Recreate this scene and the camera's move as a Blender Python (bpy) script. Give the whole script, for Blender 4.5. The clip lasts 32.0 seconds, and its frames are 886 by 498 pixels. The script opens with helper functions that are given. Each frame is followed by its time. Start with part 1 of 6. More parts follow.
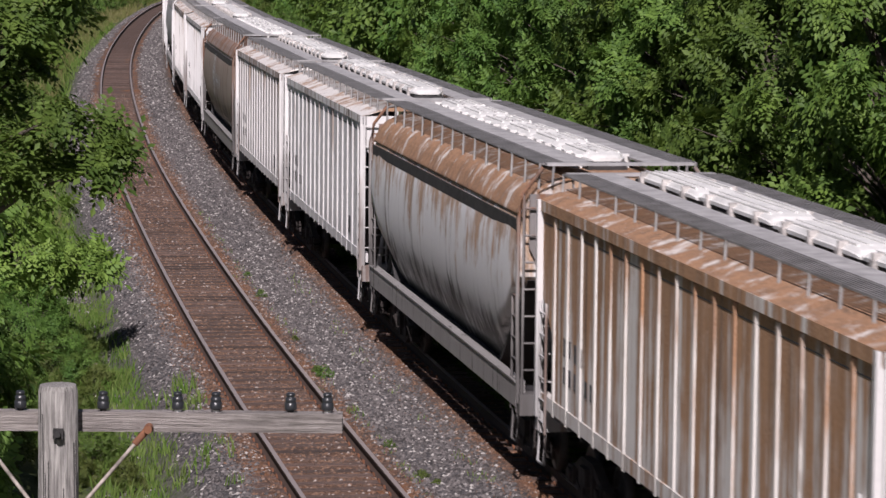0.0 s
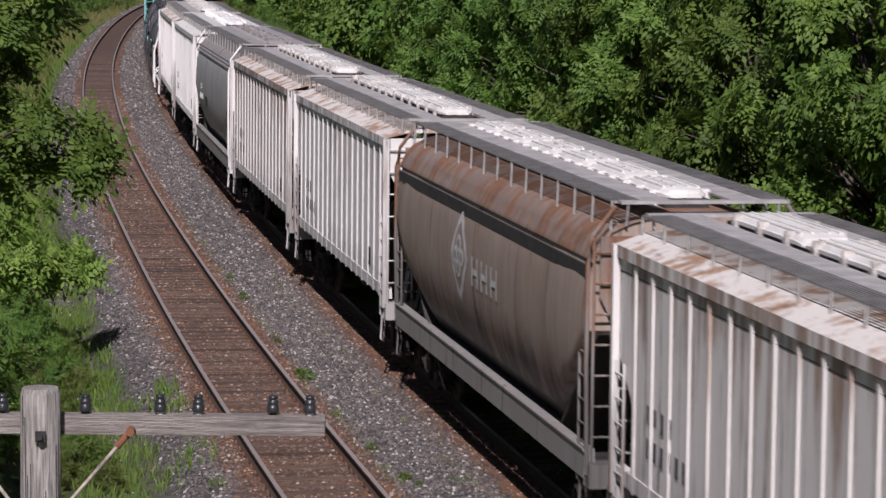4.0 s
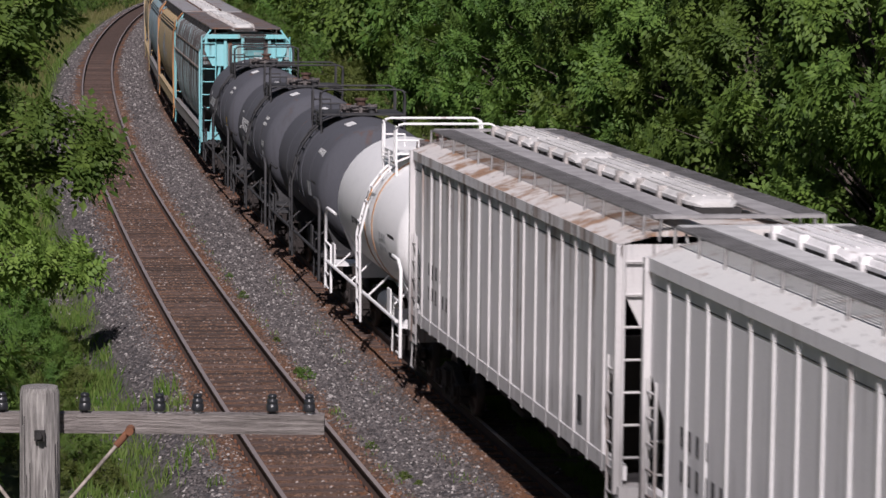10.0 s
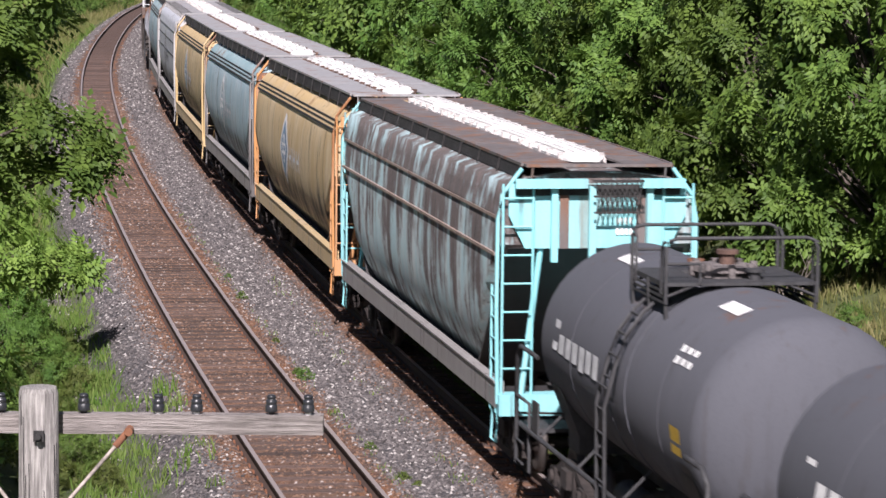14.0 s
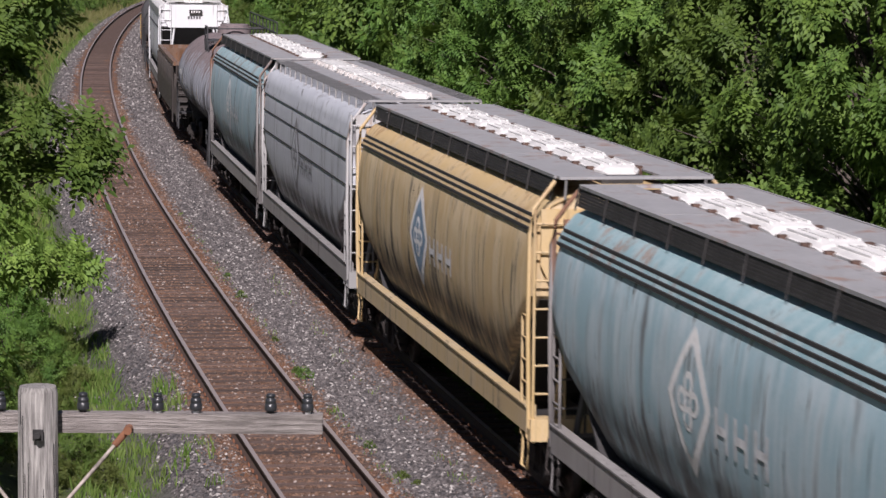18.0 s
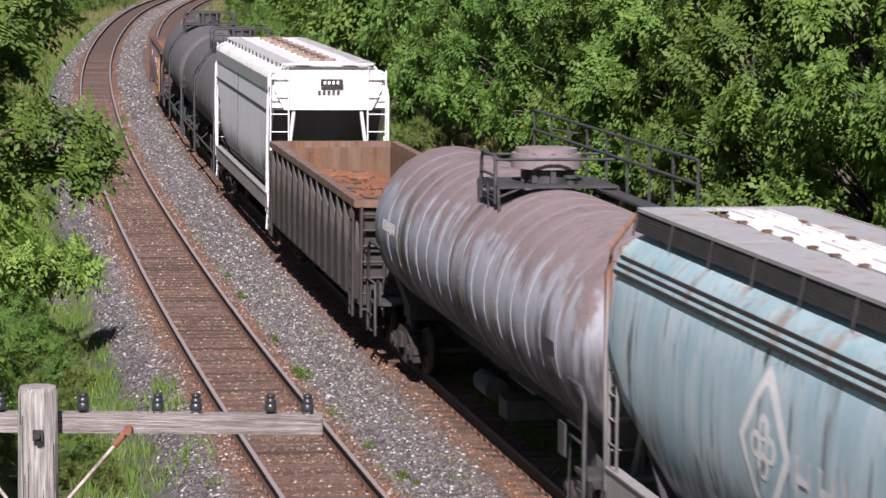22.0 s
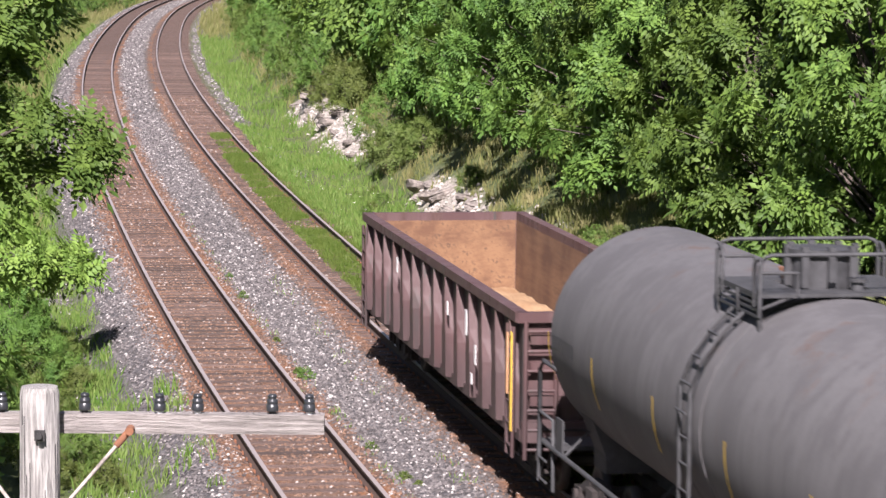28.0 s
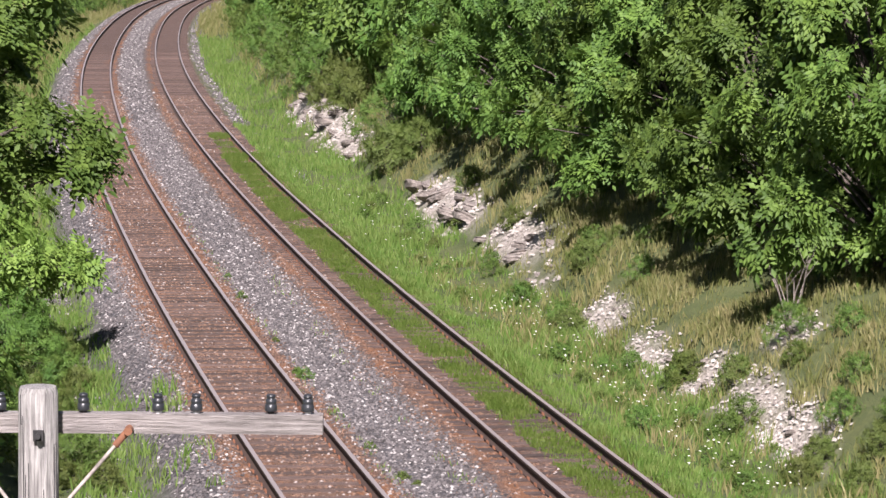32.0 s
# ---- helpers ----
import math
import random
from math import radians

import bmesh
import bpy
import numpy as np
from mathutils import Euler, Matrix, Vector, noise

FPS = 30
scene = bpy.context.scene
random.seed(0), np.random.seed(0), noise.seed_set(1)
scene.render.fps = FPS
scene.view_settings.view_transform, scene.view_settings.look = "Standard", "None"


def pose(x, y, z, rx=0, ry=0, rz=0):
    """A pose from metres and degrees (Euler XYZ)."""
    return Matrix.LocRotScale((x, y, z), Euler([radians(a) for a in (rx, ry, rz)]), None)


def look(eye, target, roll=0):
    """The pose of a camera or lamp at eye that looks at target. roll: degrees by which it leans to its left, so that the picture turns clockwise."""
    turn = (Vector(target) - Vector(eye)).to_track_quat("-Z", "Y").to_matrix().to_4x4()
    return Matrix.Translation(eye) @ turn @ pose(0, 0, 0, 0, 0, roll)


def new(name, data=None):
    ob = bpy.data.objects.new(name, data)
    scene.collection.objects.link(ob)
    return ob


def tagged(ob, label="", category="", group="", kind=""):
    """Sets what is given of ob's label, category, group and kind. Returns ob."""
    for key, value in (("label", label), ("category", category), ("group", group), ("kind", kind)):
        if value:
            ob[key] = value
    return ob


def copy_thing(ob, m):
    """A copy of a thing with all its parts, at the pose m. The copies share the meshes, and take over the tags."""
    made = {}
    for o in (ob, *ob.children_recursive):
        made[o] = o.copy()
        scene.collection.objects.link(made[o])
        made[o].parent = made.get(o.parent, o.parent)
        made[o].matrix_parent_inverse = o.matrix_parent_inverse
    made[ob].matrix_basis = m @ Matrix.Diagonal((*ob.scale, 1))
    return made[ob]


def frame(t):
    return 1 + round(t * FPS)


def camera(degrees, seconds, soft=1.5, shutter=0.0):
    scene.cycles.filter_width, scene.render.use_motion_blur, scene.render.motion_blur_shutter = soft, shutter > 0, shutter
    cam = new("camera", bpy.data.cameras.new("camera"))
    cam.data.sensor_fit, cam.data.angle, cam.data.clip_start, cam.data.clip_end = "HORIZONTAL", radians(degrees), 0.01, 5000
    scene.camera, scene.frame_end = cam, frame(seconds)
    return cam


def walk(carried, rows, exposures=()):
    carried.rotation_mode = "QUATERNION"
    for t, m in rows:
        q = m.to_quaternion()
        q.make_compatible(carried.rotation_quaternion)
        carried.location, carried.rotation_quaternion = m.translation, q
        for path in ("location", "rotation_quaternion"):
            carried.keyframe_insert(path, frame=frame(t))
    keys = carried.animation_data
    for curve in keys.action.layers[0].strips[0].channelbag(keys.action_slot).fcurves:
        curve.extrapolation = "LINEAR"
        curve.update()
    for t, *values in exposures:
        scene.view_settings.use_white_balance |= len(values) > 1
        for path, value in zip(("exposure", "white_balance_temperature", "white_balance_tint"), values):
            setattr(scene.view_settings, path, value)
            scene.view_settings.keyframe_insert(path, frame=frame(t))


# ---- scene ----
# The camera stands on an overbridge; it pans a little at the start and trembles.
EYE_Z, TILT, LEAN, PX = 8.357, 6.127, 0.598, 0.01061
cam = camera(16.52, 32.0, soft=1.5, shutter=0.3)
SWAY = ((0, 34, -2.7), (0.5, 12.2, 1.9), (1, 4.3, 2.5), (1.5, 3, 0), (2, 2.7, -1.5), (3, 3, 1.6), (3.5, 3, 1.9), (5.5, 1.5, 0), (6, 1.5, -1.5),
        (7, 3, 0.6), (7.5, 3, 3.1), (8, 3, 1.6), (9, 2.4, 0.9), (10, 1.5, 0), (11, 1.2, -0.9), (11.5, -0.6, -1.5), (12, 0, 0), (12.5, 1.2, 2.2),
        (13, -1.6, 3.1), (13.5, -2.2, 3.1), (14, -0.3, 0.9), (14.5, 1.5, 0.6), (16.5, -1.6, 0.9), (18, -1.6, -0.9), (20, 0.6, -0.3), (21, 1.2, -0.6),
        (22, -1.6, -0.3), (23, -1.3, 0), (23.5, 2.1, 4.3), (24.5, 1.5, 4.6))
SWAY_END = ((25, -1.6, 4), (25.5, -2.8, 2.8), (27.5, -1.6, 0.6), (28, 1.5, 0), (28.5, 3, 0.6), (29, -0.3, 0), (31, 0, 0), (32, -0.9, 0))
LIGHTNESS = ((0, -0.2), (3, -0.28), (5.5, -0.38), (7, -0.33), (8, -0.3), (9, -0.5), (10, -0.55), (11, -0.52), (12, -0.34), (12.8, 0.7), (14, 0.42), (17, -0.05), (19, -0.05), (21, 0.12), (22, 0.46), (23, 0.65), (24, 0.32), (25, -0.1), (28, 1.05), (30, 0.8), (32, 0.82))
walk(cam, [(t, pose(0, 0, EYE_Z, 90 - TILT + dy * PX, 0, dx * PX) @ pose(0, 0, 0, 0, 0, LEAN)) for t, dx, dy in SWAY + SWAY_END],
     exposures=[(t, e, 6400, 21) for t, e in LIGHTNESS])

# Sun from behind the camera.
SUN_WAY = Vector((-0.07, -1.129, 1.0))
world = bpy.data.worlds.new("sky")
scene.world = world
world.use_nodes = True
sky = world.node_tree.nodes.new("ShaderNodeTexSky")
sky.sky_type, sky.sun_disc = "NISHITA", False
sky.sun_elevation = math.atan2(1.0, 1.131)
sky.sun_rotation = math.pi + 0.062
back = world.node_tree.nodes["Background"]
world.node_tree.links.new(sky.outputs[0], back.inputs[0])
back.inputs[1].default_value = 0.042
sun = new("sun", bpy.data.lights.new("sun", "SUN"))
sun.data.energy, sun.data.angle, sun.data.color = 6.2, radians(0.6), (1.0, 0.965, 0.92)
sun.matrix_basis = look(SUN_WAY * 60, (0, 0, 0))
# ---- materials ----
def nodes_of(name):
    m = bpy.data.materials.new(name)
    m.use_nodes = True
    nt = m.node_tree
    return m, nt, nt.nodes["Principled BSDF"]


def node(nt, kind, **kw):
    n = nt.nodes.new(kind)
    for k, v in kw.items():
        n.inputs[k.replace("_", " ")].default_value = v
    return n


def coords(nt, scale=(1, 1, 1), own=True):
    """Object coordinates, shifted by each object's own random number."""
    tc = nt.nodes.new("ShaderNodeTexCoord")
    mp = nt.nodes.new("ShaderNodeMapping")
    mp.inputs["Scale"].default_value = scale
    nt.links.new(tc.outputs["Object"], mp.inputs["Vector"])
    if own:
        oi = nt.nodes.new("ShaderNodeObjectInfo")
        mul = nt.nodes.new("ShaderNodeMath")
        mul.operation = "MULTIPLY"
        mul.inputs[1].default_value = 57.0
        nt.links.new(oi.outputs["Random"], mul.inputs[0])
        nt.links.new(mul.outputs[0], mp.inputs["Location"])
    return mp.outputs[0]


def noise_of(nt, vec, scale, detail=4.0, rough=0.6):
    n = node(nt, "ShaderNodeTexNoise", Scale=scale, Detail=detail, Roughness=rough)
    nt.links.new(vec, n.inputs["Vector"])
    return n.outputs["Fac"]


def ramp(nt, fac, lo, hi, a=0.0, b=1.0):
    r = nt.nodes.new("ShaderNodeMapRange")
    r.inputs["From Min"].default_value, r.inputs["From Max"].default_value = lo, hi
    r.inputs["To Min"].default_value, r.inputs["To Max"].default_value = a, b
    nt.links.new(fac, r.inputs["Value"])
    return r.outputs[0]


def times(nt, a, b, op="MULTIPLY"):
    n = nt.nodes.new("ShaderNodeMath")
    n.operation = op
    for i, v in enumerate((a, b)):
        if isinstance(v, (int, float)):
            n.inputs[i].default_value = v
        else:
            nt.links.new(v, n.inputs[i])
    return n.outputs[0]


def mix(nt, fac, a, b):
    n = nt.nodes.new("ShaderNodeMix")
    n.data_type = "RGBA"
    if isinstance(fac, (int, float)):
        n.inputs[0].default_value = fac
    else:
        nt.links.new(fac, n.inputs[0])
    for i, v in ((6, a), (7, b)):
        if isinstance(v, tuple):
            n.inputs[i].default_value = (*v, 1)
        else:
            nt.links.new(v, n.inputs[i])
    return n.outputs[2]


def bump(nt, bsdf, height, strength=0.3, distance=0.02):
    b = node(nt, "ShaderNodeBump", Strength=strength, Distance=distance)
    nt.links.new(height, b.inputs["Height"])
    nt.links.new(b.outputs[0], bsdf.inputs["Normal"])


def plain(name, col, rough=0.7, metal=0.0, vary=0.25, scale=6.0, tone=(1, 1, 1)):
    """A surface of one colour with blotches and fine grain."""
    m, nt, p = nodes_of(name)
    v = coords(nt)
    big = noise_of(nt, v, scale)
    fine = noise_of(nt, v, scale * 14, 3.0)
    dark = tuple(c * (1 - vary * 1.6) for c in col)
    light = tuple(min(1, c * (1 + vary) * t) for c, t in zip(col, tone))
    c = mix(nt, ramp(nt, big, 0.3, 0.7), dark, light)
    c = mix(nt, ramp(nt, fine, 0.35, 0.7, 0.0, 0.35), c, tuple(x * 0.6 for x in col))
    nt.links.new(c, p.inputs["Base Color"])
    p.inputs["Roughness"].default_value, p.inputs["Metallic"].default_value = rough, metal
    bump(nt, p, fine, 0.2, 0.01)
    return m


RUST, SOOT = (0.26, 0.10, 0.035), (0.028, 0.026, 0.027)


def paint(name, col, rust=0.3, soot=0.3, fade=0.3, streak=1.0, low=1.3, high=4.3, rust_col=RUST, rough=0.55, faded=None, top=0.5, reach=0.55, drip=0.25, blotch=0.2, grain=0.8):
    """Weathered paint on a wagon: sun-faded blotches, rust that runs down in streaks, thin drips, road dirt thrown up
    from the track; on the old tank also black paint and painted-in shade low down.
    """
    m, nt, p = nodes_of(name)
    st = noise_of(nt, coords(nt, (1.5 * streak, 1.5 * streak, 0.13)), 1.0, 5.0, 0.65)
    st2 = noise_of(nt, coords(nt, (4.6, 4.6, 0.3)), 1.0, 4.0, 0.62)
    thin = noise_of(nt, coords(nt, (9.0, 9.0, 0.16)), 1.0, 2.0, 0.5)
    free = coords(nt, own=False)
    blot = noise_of(nt, coords(nt, (1, 1, 0.7)), grain, 5.0, 0.65)
    fine = noise_of(nt, free, 26.0, 4.0)
    faded = faded or tuple(min(0.9, c * 0.75 + 0.16) for c in col)
    c = mix(nt, ramp(nt, times(nt, st2, blot, "ADD"), 0.88, 1.12, 0.0, min(1.0, fade * 1.6)), col, faded)
    sep = nt.nodes.new("ShaderNodeSeparateXYZ")
    nt.links.new(free, sep.inputs[0])
    lift = ramp(nt, sep.outputs[2], low + 0.4, high, -0.14 * top, 0.14 * top)
    mask = times(nt, times(nt, times(nt, st, 0.75 - blotch), times(nt, st2, 0.25), "ADD"), times(nt, times(nt, blot, blotch), lift, "ADD"), "ADD")
    edge = 0.655 - 0.3 * rust
    r_amt = ramp(nt, mask, edge - 0.02, edge + 0.055)
    c = mix(nt, times(nt, r_amt, min(0.95, 0.5 + rust * 0.8)), c, mix(nt, ramp(nt, times(nt, fine, st2, "ADD"), 0.8, 1.2), tuple(x * 0.45 for x in rust_col), rust_col))
    drops = times(nt, ramp(nt, thin, 0.60, 0.68, 0.0, drip * 2.4), ramp(nt, blot, 0.42, 0.6))
    c = mix(nt, drops, c, (0.05, 0.042, 0.038))
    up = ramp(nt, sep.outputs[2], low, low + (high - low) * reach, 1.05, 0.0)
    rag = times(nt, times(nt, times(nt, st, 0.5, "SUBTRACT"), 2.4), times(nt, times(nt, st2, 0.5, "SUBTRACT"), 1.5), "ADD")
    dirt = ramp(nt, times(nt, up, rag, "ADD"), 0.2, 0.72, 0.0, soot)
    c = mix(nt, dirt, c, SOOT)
    c = mix(nt, ramp(nt, fine, 0.5, 0.75, 0.0, 0.25), c, tuple(x * 0.55 for x in col))
    nt.links.new(c, p.inputs["Base Color"])
    nt.links.new(ramp(nt, r_amt, 0, 1, rough, 0.9), p.inputs["Roughness"])
    bump(nt, p, times(nt, fine, blot, "ADD"), 0.12, 0.02)
    return m


def scoured(name, a, b, c):
    """Steel scoured bare and rusted again in long streaks along the car."""
    m, nt, p = nodes_of(name)
    st = noise_of(nt, coords(nt, (3.0, 0.35, 6.0)), 1.0, 5.0, 0.65)
    big = noise_of(nt, coords(nt), 1.1, 4.0)
    fine = noise_of(nt, coords(nt), 18.0, 4.0)
    col = mix(nt, ramp(nt, times(nt, st, big, "ADD"), 0.8, 1.15), a, b)
    col = mix(nt, ramp(nt, times(nt, fine, st, "ADD"), 1.08, 1.25, 0.0, 0.8), col, c)
    nt.links.new(col, p.inputs["Base Color"])
    p.inputs["Roughness"].default_value = 0.85
    bump(nt, p, times(nt, fine, st, "ADD"), 0.25, 0.02)
    return m


def leafy(name, a, b, c):
    """Leaves: three greens by clump, a little light passing through."""
    m, nt, p = nodes_of(name)
    geo = nt.nodes.new("ShaderNodeNewGeometry")
    oi = nt.nodes.new("ShaderNodeObjectInfo")
    v = coords(nt)
    big = noise_of(nt, v, 0.55, 3.0)
    tuft = noise_of(nt, v, 2.4, 1.5, 0.5)
    col = mix(nt, ramp(nt, times(nt, times(nt, geo.outputs["Random Per Island"], 0.25), tuft, "ADD"), 0.5, 0.78), a, b)
    col = mix(nt, ramp(nt, big, 0.42, 0.7, 0.0, 0.6), col, c)
    hsv = nt.nodes.new("ShaderNodeHueSaturation")
    nt.links.new(ramp(nt, oi.outputs["Random"], 0, 1, 0.485, 0.51), hsv.inputs["Hue"])
    nt.links.new(ramp(nt, oi.outputs["Random"], 0, 1, 0.85, 1.15), hsv.inputs["Value"])
    nt.links.new(col, hsv.inputs["Color"])
    nt.links.new(hsv.outputs[0], p.inputs["Base Color"])
    p.inputs["Roughness"].default_value = 0.6
    p.inputs["Specular IOR Level"].default_value = 0.3
    tr = nt.nodes.new("ShaderNodeBsdfTranslucent")
    nt.links.new(mix(nt, 0.5, hsv.outputs[0], (0.16, 0.24, 0.02)), tr.inputs["Color"])
    ms = nt.nodes.new("ShaderNodeMixShader")
    ms.inputs[0].default_value = 0.28
    nt.links.new(p.outputs[0], ms.inputs[1])
    nt.links.new(tr.outputs[0], ms.inputs[2])
    nt.links.new(ms.outputs[0], nt.nodes["Material Output"].inputs["Surface"])
    return m


def ground_mat():
    """Ballast, rusty track beds, verge grass and bank, told apart by the distance from the tracks."""
    m, nt, p = nodes_of("ground")
    at = nt.nodes.new("ShaderNodeAttribute")
    at.attribute_name = "lat"
    sa = nt.nodes.new("ShaderNodeAttribute")
    sa.attribute_name = "along"
    tc = nt.nodes.new("ShaderNodeTexCoord")
    pos = tc.outputs["Object"]
    big = noise_of(nt, pos, 0.35, 5.0)
    mid = noise_of(nt, pos, 2.2, 4.0)
    fine = noise_of(nt, pos, 22.0, 4.0)
    vo = node(nt, "ShaderNodeTexVoronoi", Scale=15.0)
    nt.links.new(pos, vo.inputs["Vector"])
    bw = nt.nodes.new("ShaderNodeRGBToBW")
    nt.links.new(vo.outputs["Color"], bw.inputs[0])
    tone = bw.outputs[0]
    lat = times(nt, at.outputs["Fac"], times(nt, times(nt, mid, 0.5, "SUBTRACT"), 0.9), "ADD")
    stone = mix(nt, ramp(nt, tone, 0.15, 0.85), (0.037, 0.034, 0.037), (0.135, 0.125, 0.128))
    rusty = mix(nt, ramp(nt, tone, 0.1, 0.9), (0.043, 0.027, 0.022), (0.156, 0.105, 0.084))
    rusty = mix(nt, ramp(nt, big, 0.48, 0.68, 0, 0.6), rusty, (0.172, 0.078, 0.035))
    dirt = mix(nt, ramp(nt, fine, 0.3, 0.7), (0.058, 0.047, 0.043), (0.148, 0.125, 0.113))
    grass = mix(nt, ramp(nt, times(nt, big, mid, "ADD"), 0.75, 1.25), (0.047, 0.074, 0.017), (0.117, 0.129, 0.043))
    grass = mix(nt, ramp(nt, fine, 0.4, 0.7, 0, 0.6), grass, (0.039, 0.051, 0.016))

    def band(lo, hi, soft=0.15):
        return times(nt, ramp(nt, lat, lo - soft, lo + soft), ramp(nt, lat, hi - soft, hi + soft, 1.0, 0.0))

    c = stone
    c = mix(nt, band(-5.35, -2.85, 0.25), c, rusty)
    c = mix(nt, band(-1.75, -1.2, 0.15), c, dirt)
    c = mix(nt, band(-1.35, 1.5, 0.15), c, rusty)
    dust = ramp(nt, times(nt, mid, big, "ADD"), 0.85, 1.1, 0.0, 0.85)
    for lo, hi in ((-5.35, -4.55), (-3.75, -2.95), (-1.25, -0.45)):
        c = mix(nt, times(nt, band(lo, hi, 0.12), dust), c, (0.20, 0.085, 0.036))
    near_green = ramp(nt, sa.outputs["Fac"], 100.0, 125.0, 1.0, 0.15)
    c = mix(nt, times(nt, band(0., 0.562, 0.156), near_green), c, grass)
    c = mix(nt, ramp(nt, lat, 1.3, 1.7), c, grass)
    c = mix(nt, ramp(nt, lat, -6.0, -6.9), c, grass)
    ba = nt.nodes.new("ShaderNodeAttribute")
    ba.attribute_name = "bare"
    soil = mix(nt, ramp(nt, times(nt, tone, mid, "ADD"), 0.6, 1.3), (0.22, 0.185, 0.155), (0.47, 0.42, 0.37))
    c = mix(nt, ba.outputs["Fac"], c, soil)
    nt.links.new(c, p.inputs["Base Color"])
    p.inputs["Roughness"].default_value = 0.95
    bump(nt, p, times(nt, tone, fine, "ADD"), 0.9, 0.05)
    return m


GROUND = ground_mat()


def rail_mat():
    m, nt, p = nodes_of("rail_steel")
    geo = nt.nodes.new("ShaderNodeNewGeometry")
    tc = nt.nodes.new("ShaderNodeTexCoord")
    sep = nt.nodes.new("ShaderNodeSeparateXYZ")
    nt.links.new(geo.outputs["Normal"], sep.inputs[0])
    up = ramp(nt, sep.outputs[2], 0.9, 0.98)
    z = nt.nodes.new("ShaderNodeSeparateXYZ")
    nt.links.new(tc.outputs["Object"], z.inputs[0])
    top = times(nt, up, ramp(nt, z.outputs[2], -0.012, -0.006))
    fine = noise_of(nt, tc.outputs["Object"], 9.0)
    nt.links.new(mix(nt, top, mix(nt, fine, (0.03, 0.02, 0.016), (0.075, 0.042, 0.03)), (0.38, 0.32, 0.30)), p.inputs["Base Color"])
    nt.links.new(ramp(nt, top, 0, 1, 0.85, 0.42), p.inputs["Roughness"])
    nt.links.new(ramp(nt, top, 0, 1, 0.0, 0.35), p.inputs["Metallic"])
    return m


def wood_mat(name, a, b, along=(1, 1, 1), rough=0.9, differ=0.0):
    m, nt, p = nodes_of(name)
    v = coords(nt, along)
    g = noise_of(nt, v, 9.0, 6.0, 0.7)
    h = noise_of(nt, coords(nt), 3.0)
    c = mix(nt, ramp(nt, g, 0.32, 0.68), a, b)
    c = mix(nt, ramp(nt, h, 0.5, 0.75, 0, 0.5), c, tuple(x * 0.6 for x in a))
    if differ:
        hsv = nt.nodes.new("ShaderNodeHueSaturation")
        oi = nt.nodes.new("ShaderNodeObjectInfo")
        nt.links.new(ramp(nt, oi.outputs["Random"], 0, 1, 1 - differ, 1 + differ), hsv.inputs["Value"])
        nt.links.new(c, hsv.inputs["Color"])
        c = hsv.outputs[0]
    nt.links.new(c, p.inputs["Base Color"])
    p.inputs["Roughness"].default_value = rough
    bump(nt, p, g, 0.9, 0.03)
    return m


def stones_mat(name, a, b, c):
    """Loose stones, each with its own tone."""
    m, nt, p = nodes_of(name)
    geo = nt.nodes.new("ShaderNodeNewGeometry")
    r = geo.outputs["Random Per Island"]
    col = mix(nt, ramp(nt, r, 0.0, 0.8), a, b)
    col = mix(nt, ramp(nt, r, 0.9, 0.94), col, c)
    nt.links.new(col, p.inputs["Base Color"])
    p.inputs["Roughness"].default_value = 0.95
    return m


RAIL = rail_mat()
TIE = wood_mat("tie_wood", (0.042, 0.027, 0.023), (0.155, 0.102, 0.083), (0.6, 6, 6), differ=0.42)
POLE_WOOD = wood_mat("pole_wood", (0.13, 0.12, 0.115), (0.60, 0.57, 0.54), (7, 7, 0.35))
ARM_WOOD = wood_mat("arm_wood", (0.17, 0.15, 0.14), (0.42, 0.38, 0.36), (0.4, 8, 8))
BARK = wood_mat("bark", (0.05, 0.04, 0.033), (0.16, 0.13, 0.11), (6, 6, 0.8))
DEAD_WOOD = wood_mat("dead_wood", (0.16, 0.13, 0.11), (0.33, 0.29, 0.25), (6, 6, 0.8))
ROCK = plain("limestone", (0.235, 0.203, 0.18), 0.95, 0, 0.4, 5.0)
STONE = stones_mat("ballast_stone", (0.03268, 0.02924, 0.02924), (0.1462, 0.1307, 0.129), (0.344, 0.3225, 0.3096))
LEAF_A = leafy("leaf_locust", (0.068, 0.13, 0.025), (0.15, 0.245, 0.046), (0.058, 0.116, 0.021))
LEAF_YOUNG = leafy("leaf_young", (0.12, 0.21, 0.04), (0.20, 0.30, 0.06), (0.15, 0.25, 0.045))
LEAF_B = leafy("leaf_maple", (0.054, 0.112, 0.021), (0.122, 0.21, 0.039), (0.095, 0.168, 0.034))
LEAF_C = leafy("leaf_bush", (0.0697, 0.1114, 0.01955), (0.108, 0.1462, 0.03145), (0.1326, 0.153, 0.04845))
GRASS = leafy("grass_blade", (0.09, 0.175, 0.028), (0.18, 0.235, 0.065), (0.14, 0.20, 0.05))
GRASS_LOW = leafy("grass_low", (0.075, 0.145, 0.02), (0.14, 0.205, 0.045), (0.10, 0.16, 0.03))
GRASS_DRY = leafy("grass_dry", (0.145, 0.155, 0.05), (0.265, 0.23, 0.11), (0.115, 0.145, 0.035))
STONE_RUST = stones_mat("rusty_stone", (0.0552, 0.03128, 0.02208), (0.184, 0.1086, 0.0736), (0.3128, 0.2668, 0.2438))
SCREE = stones_mat("pale_scree", (0.216, 0.192, 0.172), (0.4, 0.364, 0.328), (0.464, 0.432, 0.4))
PETAL = plain("petal", (0.75, 0.74, 0.66), 0.8, 0, 0.1)
IRON = plain("dark_iron", (0.035, 0.033, 0.033), 0.8, 0, 0.4)
